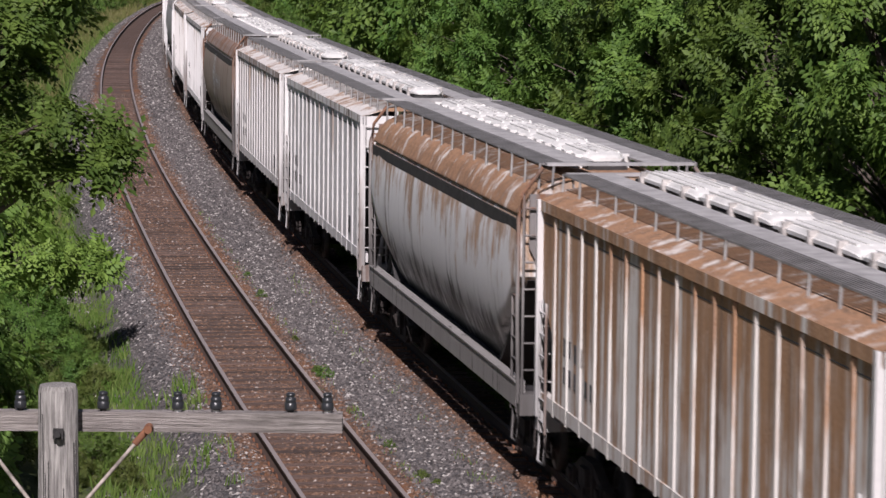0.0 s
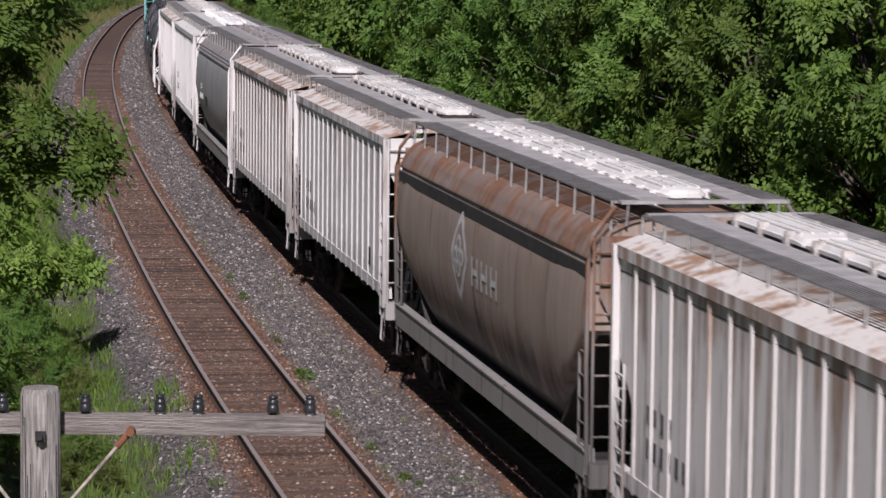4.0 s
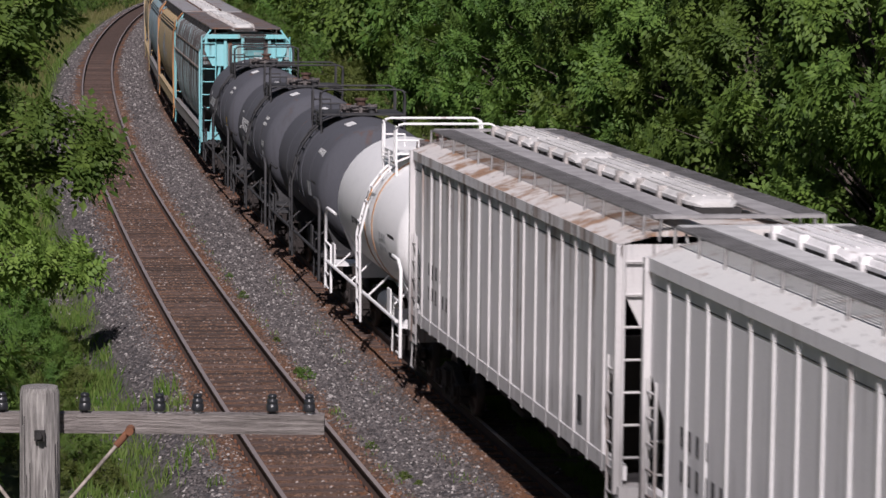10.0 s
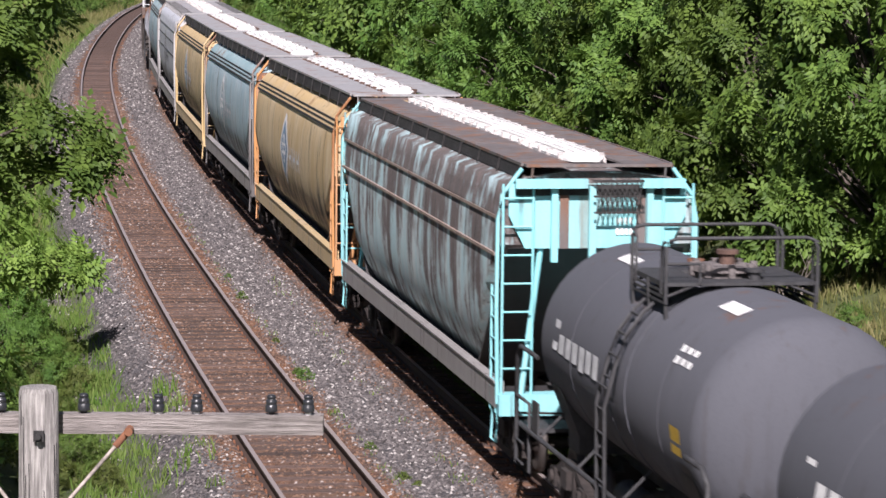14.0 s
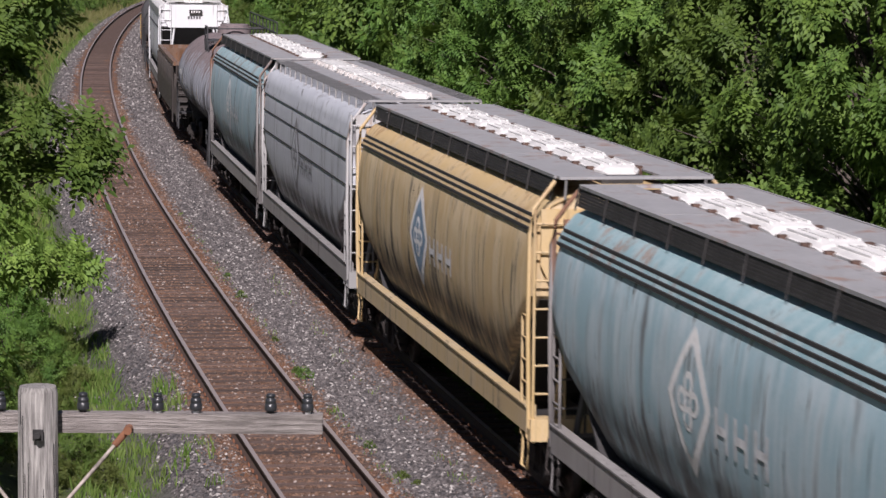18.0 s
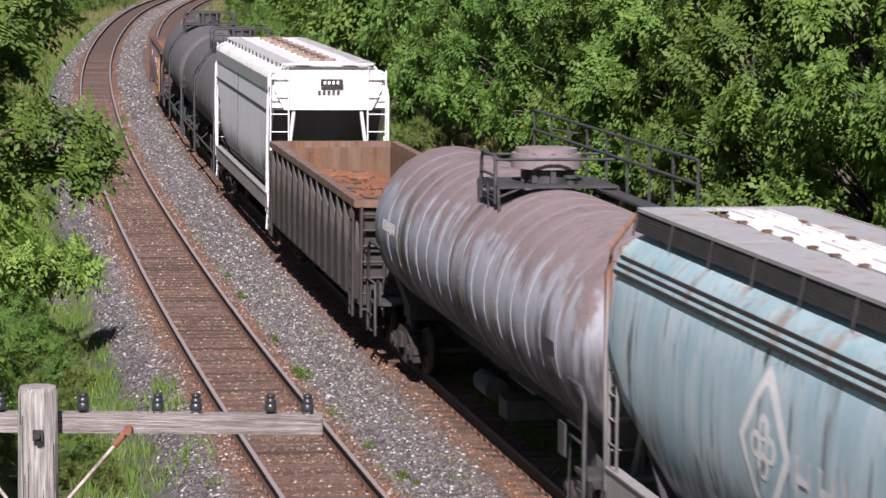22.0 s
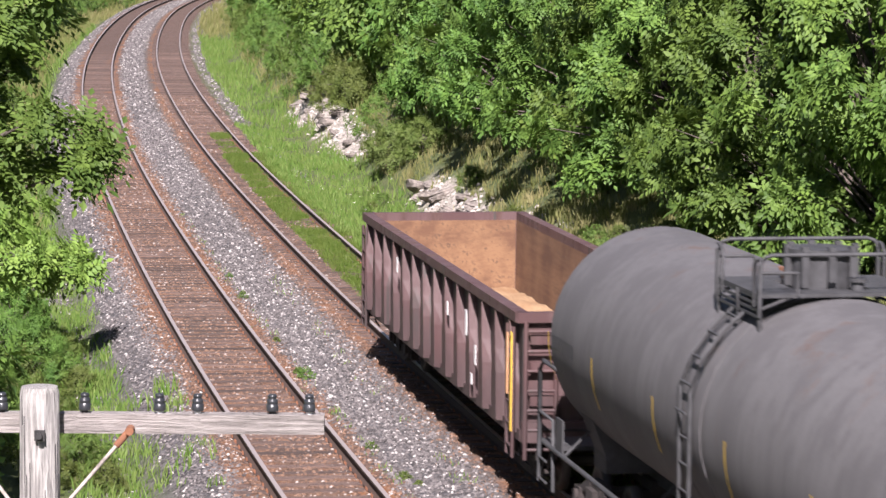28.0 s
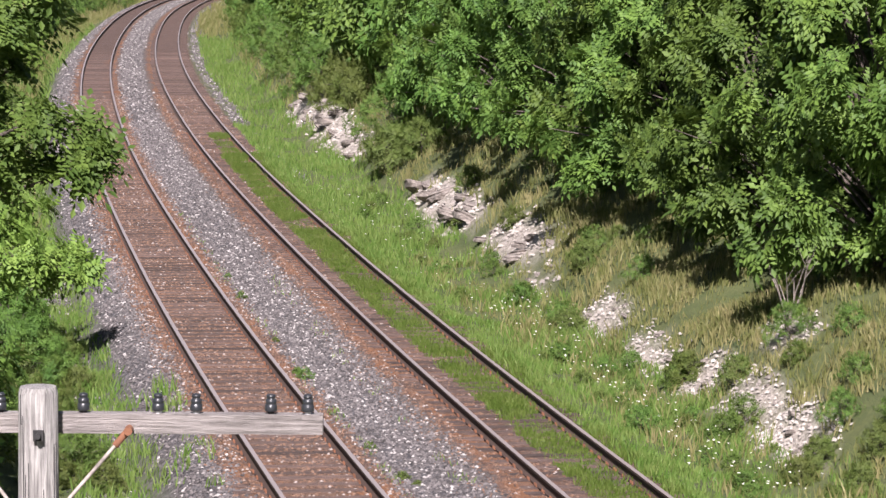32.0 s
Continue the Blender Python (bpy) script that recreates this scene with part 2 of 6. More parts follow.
RUSTY = plain("rusty_iron", (0.20, 0.085, 0.045), 0.9, 0, 0.4)
GLAZE = plain("dark_glaze", (0.03, 0.032, 0.036), 0.3, 0, 0.2)

ROD = plain("weathered_rod", (0.38, 0.33, 0.29), 0.8, 0.1, 0.4, 12.0)
# ---- mesh building ----
class Shape:
    """Points and faces of one mesh."""

    def __init__(self):
        self.v, self.f, self.s = [], [], []

    def add(self, pts, faces, smooth=False):
        n = len(self.v)
        self.v += [tuple(p) for p in pts]
        self.f += [tuple(i + n for i in f) for f in faces]
        self.s += [smooth] * len(faces)
        return self

    def box(self, x0, x1, y0, y1, z0, z1):
        return self.add([(x, y, z) for x in (x0, x1) for y in (y0, y1) for z in (z0, z1)],
                        [(0, 1, 3, 2), (4, 6, 7, 5), (0, 4, 5, 1), (2, 3, 7, 6), (0, 2, 6, 4), (1, 5, 7, 3)])

    def loft(self, rings, smooth=False, caps=True, closed=True):
        n = len(rings[0])
        faces = []
        for k in range(len(rings) - 1):
            for i in range(n if closed else n - 1):
                j = (i + 1) % n
                faces.append((k * n + i, k * n + j, (k + 1) * n + j, (k + 1) * n + i))
        self.add([p for r in rings for p in r], faces, smooth)
        if caps:
            self.add(rings[0], [tuple(range(n))])
            self.add(rings[-1], [tuple(range(n))])
        return self

    def prism(self, prof, y0, y1, smooth=False):
        """A profile of (x, z) drawn out along y."""
        return self.loft([[(x, y, z) for x, z in prof] for y in (y0, y1)], smooth)

    def tube(self, pts, r, n=6, smooth=True, r_end=None):
        pts = [Vector(p) for p in pts]
        rings = []
        for i, p in enumerate(pts):
            d = (pts[min(i + 1, len(pts) - 1)] - pts[max(i - 1, 0)]).normalized()
            a = d.orthogonal().normalized() if abs(d.z) > 0.95 else d.cross(Vector((0, 0, 1))).normalized()
            b = d.cross(a)
            rr = r if r_end is None else r + (r_end - r) * i / (len(pts) - 1)
            rings.append([p + (a * math.cos(k * math.tau / n) + b * math.sin(k * math.tau / n)) * rr for k in range(n)])
        return self.loft(rings, smooth)

    def mesh(self, name):
        me = bpy.data.meshes.new(name)
        me.from_pydata(self.v, [], self.f)
        me.polygons.foreach_set("use_smooth", self.s)
        me.update()
        return me


def part(name, shape, material, parent=None, label=""):
    """One mesh under a thing or a part; shape may be a mesh that is shared."""
    me = shape if isinstance(shape, bpy.types.Mesh) else shape.mesh(name)
    if not me.materials:
        me.materials.append(material)
    ob = new(name, me)
    ob.parent = parent
    return tagged(ob, label)


# ---- the line of the tracks ----
STEP = 0.5
S_AX = np.arange(0, 560, STEP)
BENDS = np.interp(S_AX, (20.25, 40.5, 60.75, 81, 108, 135, 175.5, 229.5, 310.5),
                  (0.000564, 0.000309, 0.000932, 0.000374, 0.000709, 0.000398, 0.000586, 0.000336, 0.001004))
HEAD = -0.20052 + np.cumsum(BENDS) * STEP - BENDS[0] * STEP
MID_X = 8.9287 + np.cumsum(np.sin(HEAD)) * STEP - math.sin(HEAD[0]) * STEP
MID_Y = np.cumsum(np.cos(HEAD)) * STEP - math.cos(HEAD[0]) * STEP
GAUGE, MID_OFF = 1.505, 2.62633 / 2 + 0.7525
TRACKS = {"far_track": 0.0, "near_track": -2.62633 - GAUGE}


def line(s, lat=0.0, z=0.0):
    """A place s metres along, lat metres to the right of the train's track, z above the rail tops."""
    if s < 0:
        x, y, h = MID_X[0] + s * math.sin(HEAD[0]), MID_Y[0] + s * math.cos(HEAD[0]), HEAD[0]
    else:
        x, y, h = np.interp(s, S_AX, MID_X), np.interp(s, S_AX, MID_Y), np.interp(s, S_AX, HEAD)
    o = lat + MID_OFF
    return Vector((x + math.cos(h) * o, y - math.sin(h) * o, z))


def heading(s):
    return float(np.interp(s, S_AX, HEAD))


def hump(s, lat, seed=0.0, size=1.0):
    return noise.noise((s / size, lat / size, seed))


LATS = (-400, -200, -90, -50, -30, -20, -15, -12, -10, -8.5, -7.4, -6.6, -6.0, -5.7, -5.45, -5.1, -4.98, -4.5, -3.7, -3.28, -3.16, -2.9, -2.5, -2.1, -1.75, -1.4, -1.15, -1.02,
        -0.5, 0, 0.5, 1.0, 1.4, 1.8, 2.3, 2.9, 3.5, 4.0, 4.4, 4.8, 5.2, 5.7, 6.3, 7.0, 7.8, 8.7, 10, 12, 15, 20, 28, 40, 70, 150, 400)
PROFILE = ((-400, 4), (-90, 3), (-20, 1.0), (-12, -0.2), (-8, -0.9), (-6.5, -0.85), (-5.95, -0.4), (-5.7, -0.185), (-5.1, -0.165), (-4.98, -0.205), (-3.28, -0.205), (-3.16, -0.168), (-2.7, -0.20), (-1.7, -0.20), (-1.15, -0.168), (-1.02, -0.205),
           (1.25, -0.205), (1.8, -0.40), (2.8, -0.62), (3.8, -0.60), (4.4, -0.40), (5.0, 0.25), (5.7, 0.75), (7.0, 1.45), (9, 2.4), (12, 3.6), (20, 5.5), (40, 7), (400, 9))


def land(s, lat):
    z = float(np.interp(lat, [a for a, _ in PROFILE], [b for _, b in PROFILE]))
    rough = 0.02 if -5.2 < lat < 1.4 else min(0.5, 0.06 + 0.05 * max(0, abs(lat + 1) - 4))
    z += hump(s, lat, 3.0, 2.3) * rough + hump(s, lat, 9.0, 0.8) * rough * 0.35
    if lat > 4.4:
        z += hump(s, 0, 5.0, 11.0) * 0.35 * min(1, (lat - 4.4) / 2)
    return z


BARE = ((48.8, 52.2, 4.5, 0.4), (50.8, 55.3, 4.6, 0.34), (56.2, 57.9, 4.6, 0.4), (59.3, 63.2, 4.5, 0.3), (63.8, 67.7, 4.6, 0.28), (71.5, 74.2, 4.57, 0.25), (74.8, 82.2, 5.1, 0.62),
        (84.3, 95.0, 4.9, 0.6), (110, 121, 4.85, 0.55), (118, 134, 5.05, 0.65), (130, 140, 4.7, 0.5), (54.5, 57, 5.9, 0.4))


def bare(s, lat):
    """How far the bank lies bare of grass there."""
    if not 3.2 < lat < 7.5:
        return 0.0
    best = 0.0
    for s0, s1, c, w in BARE:
        d = math.hypot((s - (s0 + s1) / 2) / ((s1 - s0) / 2), (lat - c) / (w * 0.8))
        best = max(best, 1.3 - d + 0.7 * hump(s, lat, 4.0, 0.8))
    return min(1.0, max(0.0, best * 1.6))


def build_ground():
    ss = np.concatenate((np.arange(-30, 36, 6.0), np.arange(36, 150, 0.6), np.arange(150, 330, 2.5), np.arange(330, 555, 15)))
    lats = []
    for a, b in zip(LATS, LATS[1:]):
        n = max(1, int((b - a) / 0.35)) if -9 < a < 12 else 1
        lats += [a + (b - a) * i / n for i in range(n)]
    lats.append(LATS[-1])
    sh = Shape()
    w = len(lats)
    for s in ss:
        # far out to the inner side of the bend the rows would cross
        for la in lats:
            p = line(s, la, 0)
            sh.v.append((p.x, p.y, land(s, la)))
    for i in range(len(ss) - 1):
        for j in range(w - 1):
            sh.f.append((i * w + j, i * w + j + 1, (i + 1) * w + j + 1, (i + 1) * w + j))
    sh.s = [True] * len(sh.f)
    me = sh.mesh("ground")
    for nm, vals in (("lat", [la for _ in ss for la in lats]), ("along", [s for s in ss for _ in lats]), ("bare", [bare(s, la) for s in ss for la in lats])):
        me.attributes.new(nm, "FLOAT", "POINT").data.foreach_set("value", np.array(vals, dtype=np.float32))
    tagged(part("ground", me, GROUND), "railway cutting floor with grey ballast, grass verge and bank", "ground", kind="structure")


build_ground()

RAIL_PROFILE = ((-0.036, 0.0), (0.036, 0.0), (0.037, -0.035), (0.012, -0.05), (0.012, -0.145), (0.075, -0.165), (0.075, -0.18),
                (-0.075, -0.18), (-0.075, -0.165), (-0.012, -0.145), (-0.012, -0.05), (-0.037, -0.035))


def rail_strip(lat):
    sh = Shape()
    rings = []
    for s in np.concatenate((np.arange(-25, 36, 8.0), np.arange(36, 340, 2.0), np.arange(340, 555, 6.0))):
        rings.append([line(s, lat + x, z) for x, z in RAIL_PROFILE])
    return sh.loft(rings)


tie_box = Shape()
tie_box.loft([[(x, -0.11, z) for x, z in ((-1.3, -0.34), (1.3, -0.34), (1.3, -0.195), (1.28, -0.18), (-1.28, -0.18), (-1.3, -0.195))],
              [(x, 0.11, z) for x, z in ((-1.3, -0.34), (1.3, -0.34), (1.3, -0.195), (1.28, -0.18), (-1.28, -0.18), (-1.3, -0.195))]])
TIE_MESH = tie_box.mesh("tie")
plate_box = Shape().box(-0.1, 0.1, -0.09, 0.09, -0.182, -0.168)
for spike_x, spike_y in ((-0.085, 0.05), (0.085, -0.05), (-0.085, -0.05), (0.085, 0.05)):
    plate_box.box(spike_x - 0.012, spike_x + 0.012, spike_y - 0.012, spike_y + 0.012, -0.17, -0.135)
PLATE_MESH = plate_box.mesh("tie_plate")


def build_tracks():
    rng = random.Random(4)
    for name, lat in TRACKS.items():
        track = tagged(new(name), "rusty standard-gauge track on timber ties in ballast", "railway track", kind="structure")
        for side in (-1, 1):
            part("rail", rail_strip(lat + side * GAUGE / 2), RAIL, track, "rusty steel rail with a worn bright top")
        far = Shape()
        for k in range(560):
            s = 36 + 0.55 * k + rng.uniform(-0.04, 0.04)
            p = line(s, lat + rng.uniform(-0.05, 0.05), rng.uniform(-0.012, 0.004))
            m = Matrix.Translation(p) @ Euler((0, rng.uniform(-0.004, 0.004), -heading(s) + rng.uniform(-0.02, 0.02))).to_matrix().to_4x4()
            if k < 295:
                ob = part("tie", TIE_MESH, TIE, track)
                ob.matrix_basis = m
            else:
                far.add([m @ v.co for v in TIE_MESH.vertices], [tuple(q.vertices) for q in TIE_MESH.polygons])
        tagged(part("far_ties", far, TIE, track), kind="stuff")
        plates = Shape()
        for k in range(160):
            s = 36 + 0.55 * k
            for side in (-1, 1):
                m = Matrix.Translation(line(s, lat + side * GAUGE / 2, 0)) @ Euler((0, 0, -heading(s))).to_matrix().to_4x4()
                plates.add([m @ v.co for v in PLATE_MESH.vertices], [tuple(q.vertices) for q in PLATE_MESH.polygons])
        tagged(part("tie_plates", plates, RUSTY, track), kind="stuff")


build_tracks()


# ---- plants ----
def leaf_card(sh, p, d, up, size, leaflets, wide=0.32):
    """A compound leaf: paired leaflets along a drooping stem."""
    side = d.cross(up)
    if side.length < 1e-3:
        return
    side.normalize()
    up = side.cross(d)
    for k in range(leaflets):
        t = (k // 2 + 0.6) / (leaflets / 2 + 0.4)
        sg = 1 if k % 2 else -1
        root = p + d * (size * t) - up * (size * 0.28 * t * t)
        tip = root + (side * sg * 0.9 + d * 0.45 - up * 0.25) * (size * wide * (1.15 - 0.5 * t))
        if k == leaflets - 1:
            tip = root + (d - up * 0.5) * (size * wide)
        e = (tip - root)
        w = e.cross(up).normalized() * (e.length * 0.26)
        mid = root + e * 0.5 + up * e.length * 0.05
        n = len(sh.v)
        sh.v += [tuple(root), tuple(mid + w), tuple(tip), tuple(mid - w)]
        sh.f.append((n, n + 1, n + 2, n + 3))
        sh.s.append(False)


def rosette(sh, rng, p, way, fronds, size, leaflets, wide):
    """A tuft of compound leaves that spray out from one twig end."""
    u = way.orthogonal().normalized()
    v = way.cross(u)
    turn = rng.uniform(0, 6.28)
    for k in range(fronds):
        a = turn + k * math.tau / fronds + rng.uniform(-0.35, 0.35)
        d = (u * math.cos(a) + v * math.sin(a)) * rng.uniform(0.7, 1.1) + way * rng.uniform(0.15, 0.7)
        d.z -= 0.15
        leaf_card(sh, p, d.normalized(), (way * 0.9 + Vector((0, 0, 0.8)) + Vector((rng.uniform(-0.2, 0.2), rng.uniform(-0.2, 0.2), 0))).normalized(), size * rng.uniform(0.65, 1.25), leaflets, wide)


def grow(seed, height, spread, clumps, per, size, leaflets, droop=0.0, low=0.25, trunk=0.14, skirt=0.0, tuft=0.2, fronds=7, wide=0.3):
    """Trunk and limbs in one shape, the crown's leaves in another. The crown is a cloud of uneven clumps carried by the limbs."""
    rng = random.Random(seed)
    wood, crown = Shape(), Shape()
    top = Vector((rng.uniform(-0.4, 0.4), rng.uniform(-0.4, 0.4), height * 0.86))
    knee = Vector((top.x * 0.6 + rng.uniform(-0.25, 0.25), top.y * 0.6 + rng.uniform(-0.25, 0.25), height * 0.45))
    spine = [Vector((0, 0, -0.6)), Vector((0, 0, height * 0.15)), knee, top]
    wood.tube(spine, trunk, 7, True, trunk * 0.25)
    for c in range(clumps):
        h = low + (1 - low) * ((c + rng.random()) / clumps)
        a = c * 2.399 + rng.uniform(-0.5, 0.5)
        shape_r = math.sin(min(1.0, (1.05 - h) / (1.05 - low) * 1.25 + 0.12) * math.pi / 2)
        r = spread * shape_r * rng.uniform(0.45, 1.0) * (1 + skirt * (1 - h))
        centre = Vector((math.cos(a) * r, math.sin(a) * r, height * h - droop * r))
        f = min(0.95, h * 0.75)
        k = f * 3
        root = spine[int(k)].lerp(spine[min(3, int(k) + 1)], k - int(k))
        bend = root.lerp(centre, 0.55) + Vector((0, 0, 0.25))
        wood.tube([root, bend, centre], trunk * 0.32, 5, True, trunk * 0.06)
        rad = spread * rng.uniform(tuft * 0.75, tuft * 1.3)
        away = Vector((math.cos(a), math.sin(a), 0.35))
        for _ in range(per):
            o = Vector((rng.gauss(0, 1), rng.gauss(0, 1), rng.gauss(0, 1))).normalized() * rad * (rng.random() ** 0.45)
            o.z *= 0.7
            rosette(crown, rng, centre + o, (o.normalized() * 0.8 + away * 0.7).normalized(), fronds, size, leaflets, wide)
    return wood, crown


def plant(name, made, leaf, label, category, group):
    wood, crown = made
    root = tagged(new(name), label, category, group)
    part("trunk", wood, BARK, root)
    part("crown", crown, leaf, root)
    return root


def placed(kinds, spots, seed):
    """Copies of the plants at (s, lat, scale) spots."""
    rng = random.Random(seed)
    used = set()
    for s, lat, size in spots:
        k = rng.randrange(len(kinds))
        q = line(s, lat)
        m = Matrix.Translation((q.x, q.y, land(s, lat) - 0.05)) @ Euler((rng.uniform(-0.06, 0.06), rng.uniform(-0.06, 0.06), rng.uniform(0, 6.28))).to_matrix().to_4x4()
        if k not in used:
            used.add(k)
            ob = kinds[k]
            ob.matrix_basis = m
        else:
            ob = copy_thing(kinds[k], m)
        ob.scale = (size, size, size * rng.uniform(0.92, 1.1))


def build_plants():
    near = [plant("tree", grow(11 + i, h, sp, 62, 9, 0.42, 9, 0.14, 0.1, 0.13, 0.0, 0.19, 7, 0.38), (LEAF_A, LEAF_B)[i % 2],
                  "broadleaf tree in full green leaf on the bank", "tree", "trees on the bank") for i, (h, sp) in enumerate(((7.0, 3.2), (6.4, 3.0), (7.6, 3.4)))]
    far = [plant("tree", grow(31 + i, h, sp, 50, 5, 0.7, 5, 0.1, 0.08, 0.14, 0.0, 0.21, 6, 0.5), (LEAF_B, LEAF_A)[i % 2],
                 "broadleaf tree in full green leaf in the wood", "tree", "trees of the wood") for i, (h, sp) in enumerate(((7.5, 3.6), (8.5, 3.8)))]
    bush = [plant("bush", grow(51 + i, h, sp, 28, 8, 0.24, 7, 0.0, 0.1, 0.05, 0.2, 0.3, 6, 0.36), (LEAF_C, LEAF_B)[i % 2],
                  "leafy green bush beside the line", "bush", "bushes beside the line") for i, (h, sp) in enumerate(((1.6, 1.1), (2.4, 1.5)))]
    rng = random.Random(77)
    # the edge of the wood on the bank
    edge = [(50, 10.6, 1.0), (53.4, 9.0, 1.0), (57.6, 8.3, 1.0), (63, 8.0, 1.0), (67.8, 8.6, 1.05), (72.3, 7.7, 1.0), (77, 8.3, 1.05), (82, 7.9, 0.95), (87.5, 8.3, 1.05),
            (93, 7.8, 0.95), (98.5, 8.1, 1.0), (104, 7.8, 0.95), (110, 8.2, 1.0), (45.5, 11.4, 1.05), (70, 12.5, 1.15), (62, 12.8, 1.2), (54, 13.5, 1.25), (79, 12, 1.1), (88, 12, 1.1)]
    placed(near, edge, 5)
    back_rows = []
    for s in np.arange(44, 120, 5.2):
        for lat in (17.5, 23.5):
            back_rows.append((s + rng.uniform(-2, 2), lat + rng.uniform(-1.6, 1.6), rng.uniform(0.9, 1.15)))
    for s in np.arange(76, 118, 5.0):
        back_rows.append((s + rng.uniform(-2, 2), 12.8 + rng.uniform(-1, 1), rng.uniform(0.8, 1.0)))
    for s in np.arange(116, 345, 6.0):
        for lat in (8.8, 13.5, 19):
            back_rows.append((s + rng.uniform(-2, 2), lat + rng.uniform(-1.0, 1.4), rng.uniform(0.7, 1.0)))
    # the wood on the other side
    for s in np.arange(80, 350, 8.5):
        for lat in (-17.5, -24):
            back_rows.append((s + rng.uniform(-3, 3), lat + rng.uniform(-1.5, 1.5), rng.uniform(0.55, 0.9)))
    placed(far, back_rows, 6)
    # the first three, mostly out of view, are added to shade the left bushes
    placed([copy_thing(near[0], Matrix.Translation((0, 0, -60))), copy_thing(near[1], Matrix.Translation((0, 0, -60)))],
           [(43, -11.7, 1.0), (47.5, -12.4, 1.1), (52, -12.3, 1.1), (71, -12.6, 1.0), (78, -11.8, 0.95), (86, -12.5, 0.9)], 9)
    low = [(56.0, -8.7, 0.7), (58.5, -8.4, 0.65), (61, -8.2, 0.6), (63, -8.4, 0.7), (65.5, -8.2, 0.65), (68, -8.4, 0.7), (70.5, -8.6, 0.7)]
    low += [(52 + i * 2.4, -9.5 + rng.uniform(-0.3, 0.3), rng.uniform(0.7, 1.0)) for i in range(9)]
    low += [(60.5, -7.0, 0.34), (65.0, -7.1, 0.34), (62.8, -7.4, 0.4), (55.5, -7.4, 0.4), (54.5, -8.1, 0.5), (57.5, -7.5, 0.42), (51.8, -7.5, 0.4), (50.5, -7.1, 0.3), (50.6, -8.0, 0.42), (53.2, -7.3, 0.36), (61.0, -8.0, 0.5)]
    low += [(57.6, -2.95, 0.12), (58.3, -3.0, 0.1), (62.8, -2.9, 0.08), (47.3, -2.75, 0.1), (46.8, -2.6, 0.07), (50.0, -2.85, 0.07), (70, -2.9, 0.09), (74, -2.85, 0.07)]
    low += [(70 + i * 6.5, -10.6 + rng.uniform(-1.0, 0.8), rng.uniform(0.7, 1.2)) for i in range(36)]
    low += [(57.8, 4.45, 0.4), (66, 3.86, 0.36), (70.3, 5.15, 0.38), (70.9, 5.4, 0.3), (80, 5.15, 0.34), (55.3, 4.8, 0.3), (55.0, 5.7, 0.3), (102.5, 4.9, 0.9), (106, 5.6, 1.0), (100, 5.6, 0.8), (89.5, 5.6, 0.4), (86, 4.6, 0.2)]
    low += [(46.0 + 0.55 * i, 3.9 + 0.5 * (i % 4), 0.24 + 0.04 * (i % 3)) for i in range(7)]
    low += [(rng.uniform(112, 330), rng.uniform(-10.6, -8.2), rng.uniform(0.35, 0.8)) for _ in range(60)]
    low += [(124 + i * 5.0, 5.9 + rng.uniform(-0.4, 0.8), rng.uniform(0.7, 1.2)) for i in range(30)]
    low += [(58 + i * 3.3, 8.0 + rng.uniform(-0.5, 0.9), rng.uniform(0.35, 0.6)) for i in range(18)]
    low += [(rng.uniform(44, 100), rng.uniform(2.4, 4.3), rng.uniform(0.1, 0.24)) for _ in range(70)]
    low += [(rng.uniform(44, 90), rng.uniform(5.2, 9.0), rng.uniform(0.12, 0.3)) for _ in range(26)]
    placed(bush, low, 8)


build_plants()


def overhanging_tree(seed, base, tall, near, tufts, leaf, mat, boughs, label):
    """A tree beside the line whose boughs reach out towards it; boughs as places over a yard-stick distance, drawn in or out by near."""
    rng = random.Random(seed)
    wood, crown = Shape(), Shape()
    base = Vector(base)
    spine = [base, base + Vector((0.1, 0, tall * 0.28)), base + Vector((0.4, -0.3, tall * 0.6)), base + Vector((0.7, -0.4, tall))]
    wood.tube(spine, 0.17, 8, True, 0.04)
    for x, z, y in boughs:
        c = Vector((x * near - 0.05 * near, y * near, EYE_Z - (EYE_Z - z) * near))
        k = min(2.7, max(0.3, (c.z - base.z) / tall * 2.6))
        root = spine[int(k)].lerp(spine[int(k) + 1], k - int(k))
        wood.tube([root, root.lerp(c, 0.6) + Vector((0, 0, 0.2)), c], 0.05, 5, True, 0.012)
        rad = rng.uniform(0.5, 0.72) * near
        way = (c - root).normalized()
        for _ in range(tufts):
            o = Vector((rng.gauss(0, 1), rng.gauss(0, 1), rng.gauss(0, 1))).normalized() * rad * rng.random() ** 0.4
            o.z *= 0.6
            rosette(crown, rng, c + o, (way * 0.8 + o.normalized() * 0.7 + Vector((0, 0, 0.25))).normalized(), 7, leaf * rng.uniform(0.8, 1.2), 9, 0.36)
    root = tagged(new("tree"), label, "tree")
    part("trunk", wood, BARK, root)
    part("crown", crown, mat, root)


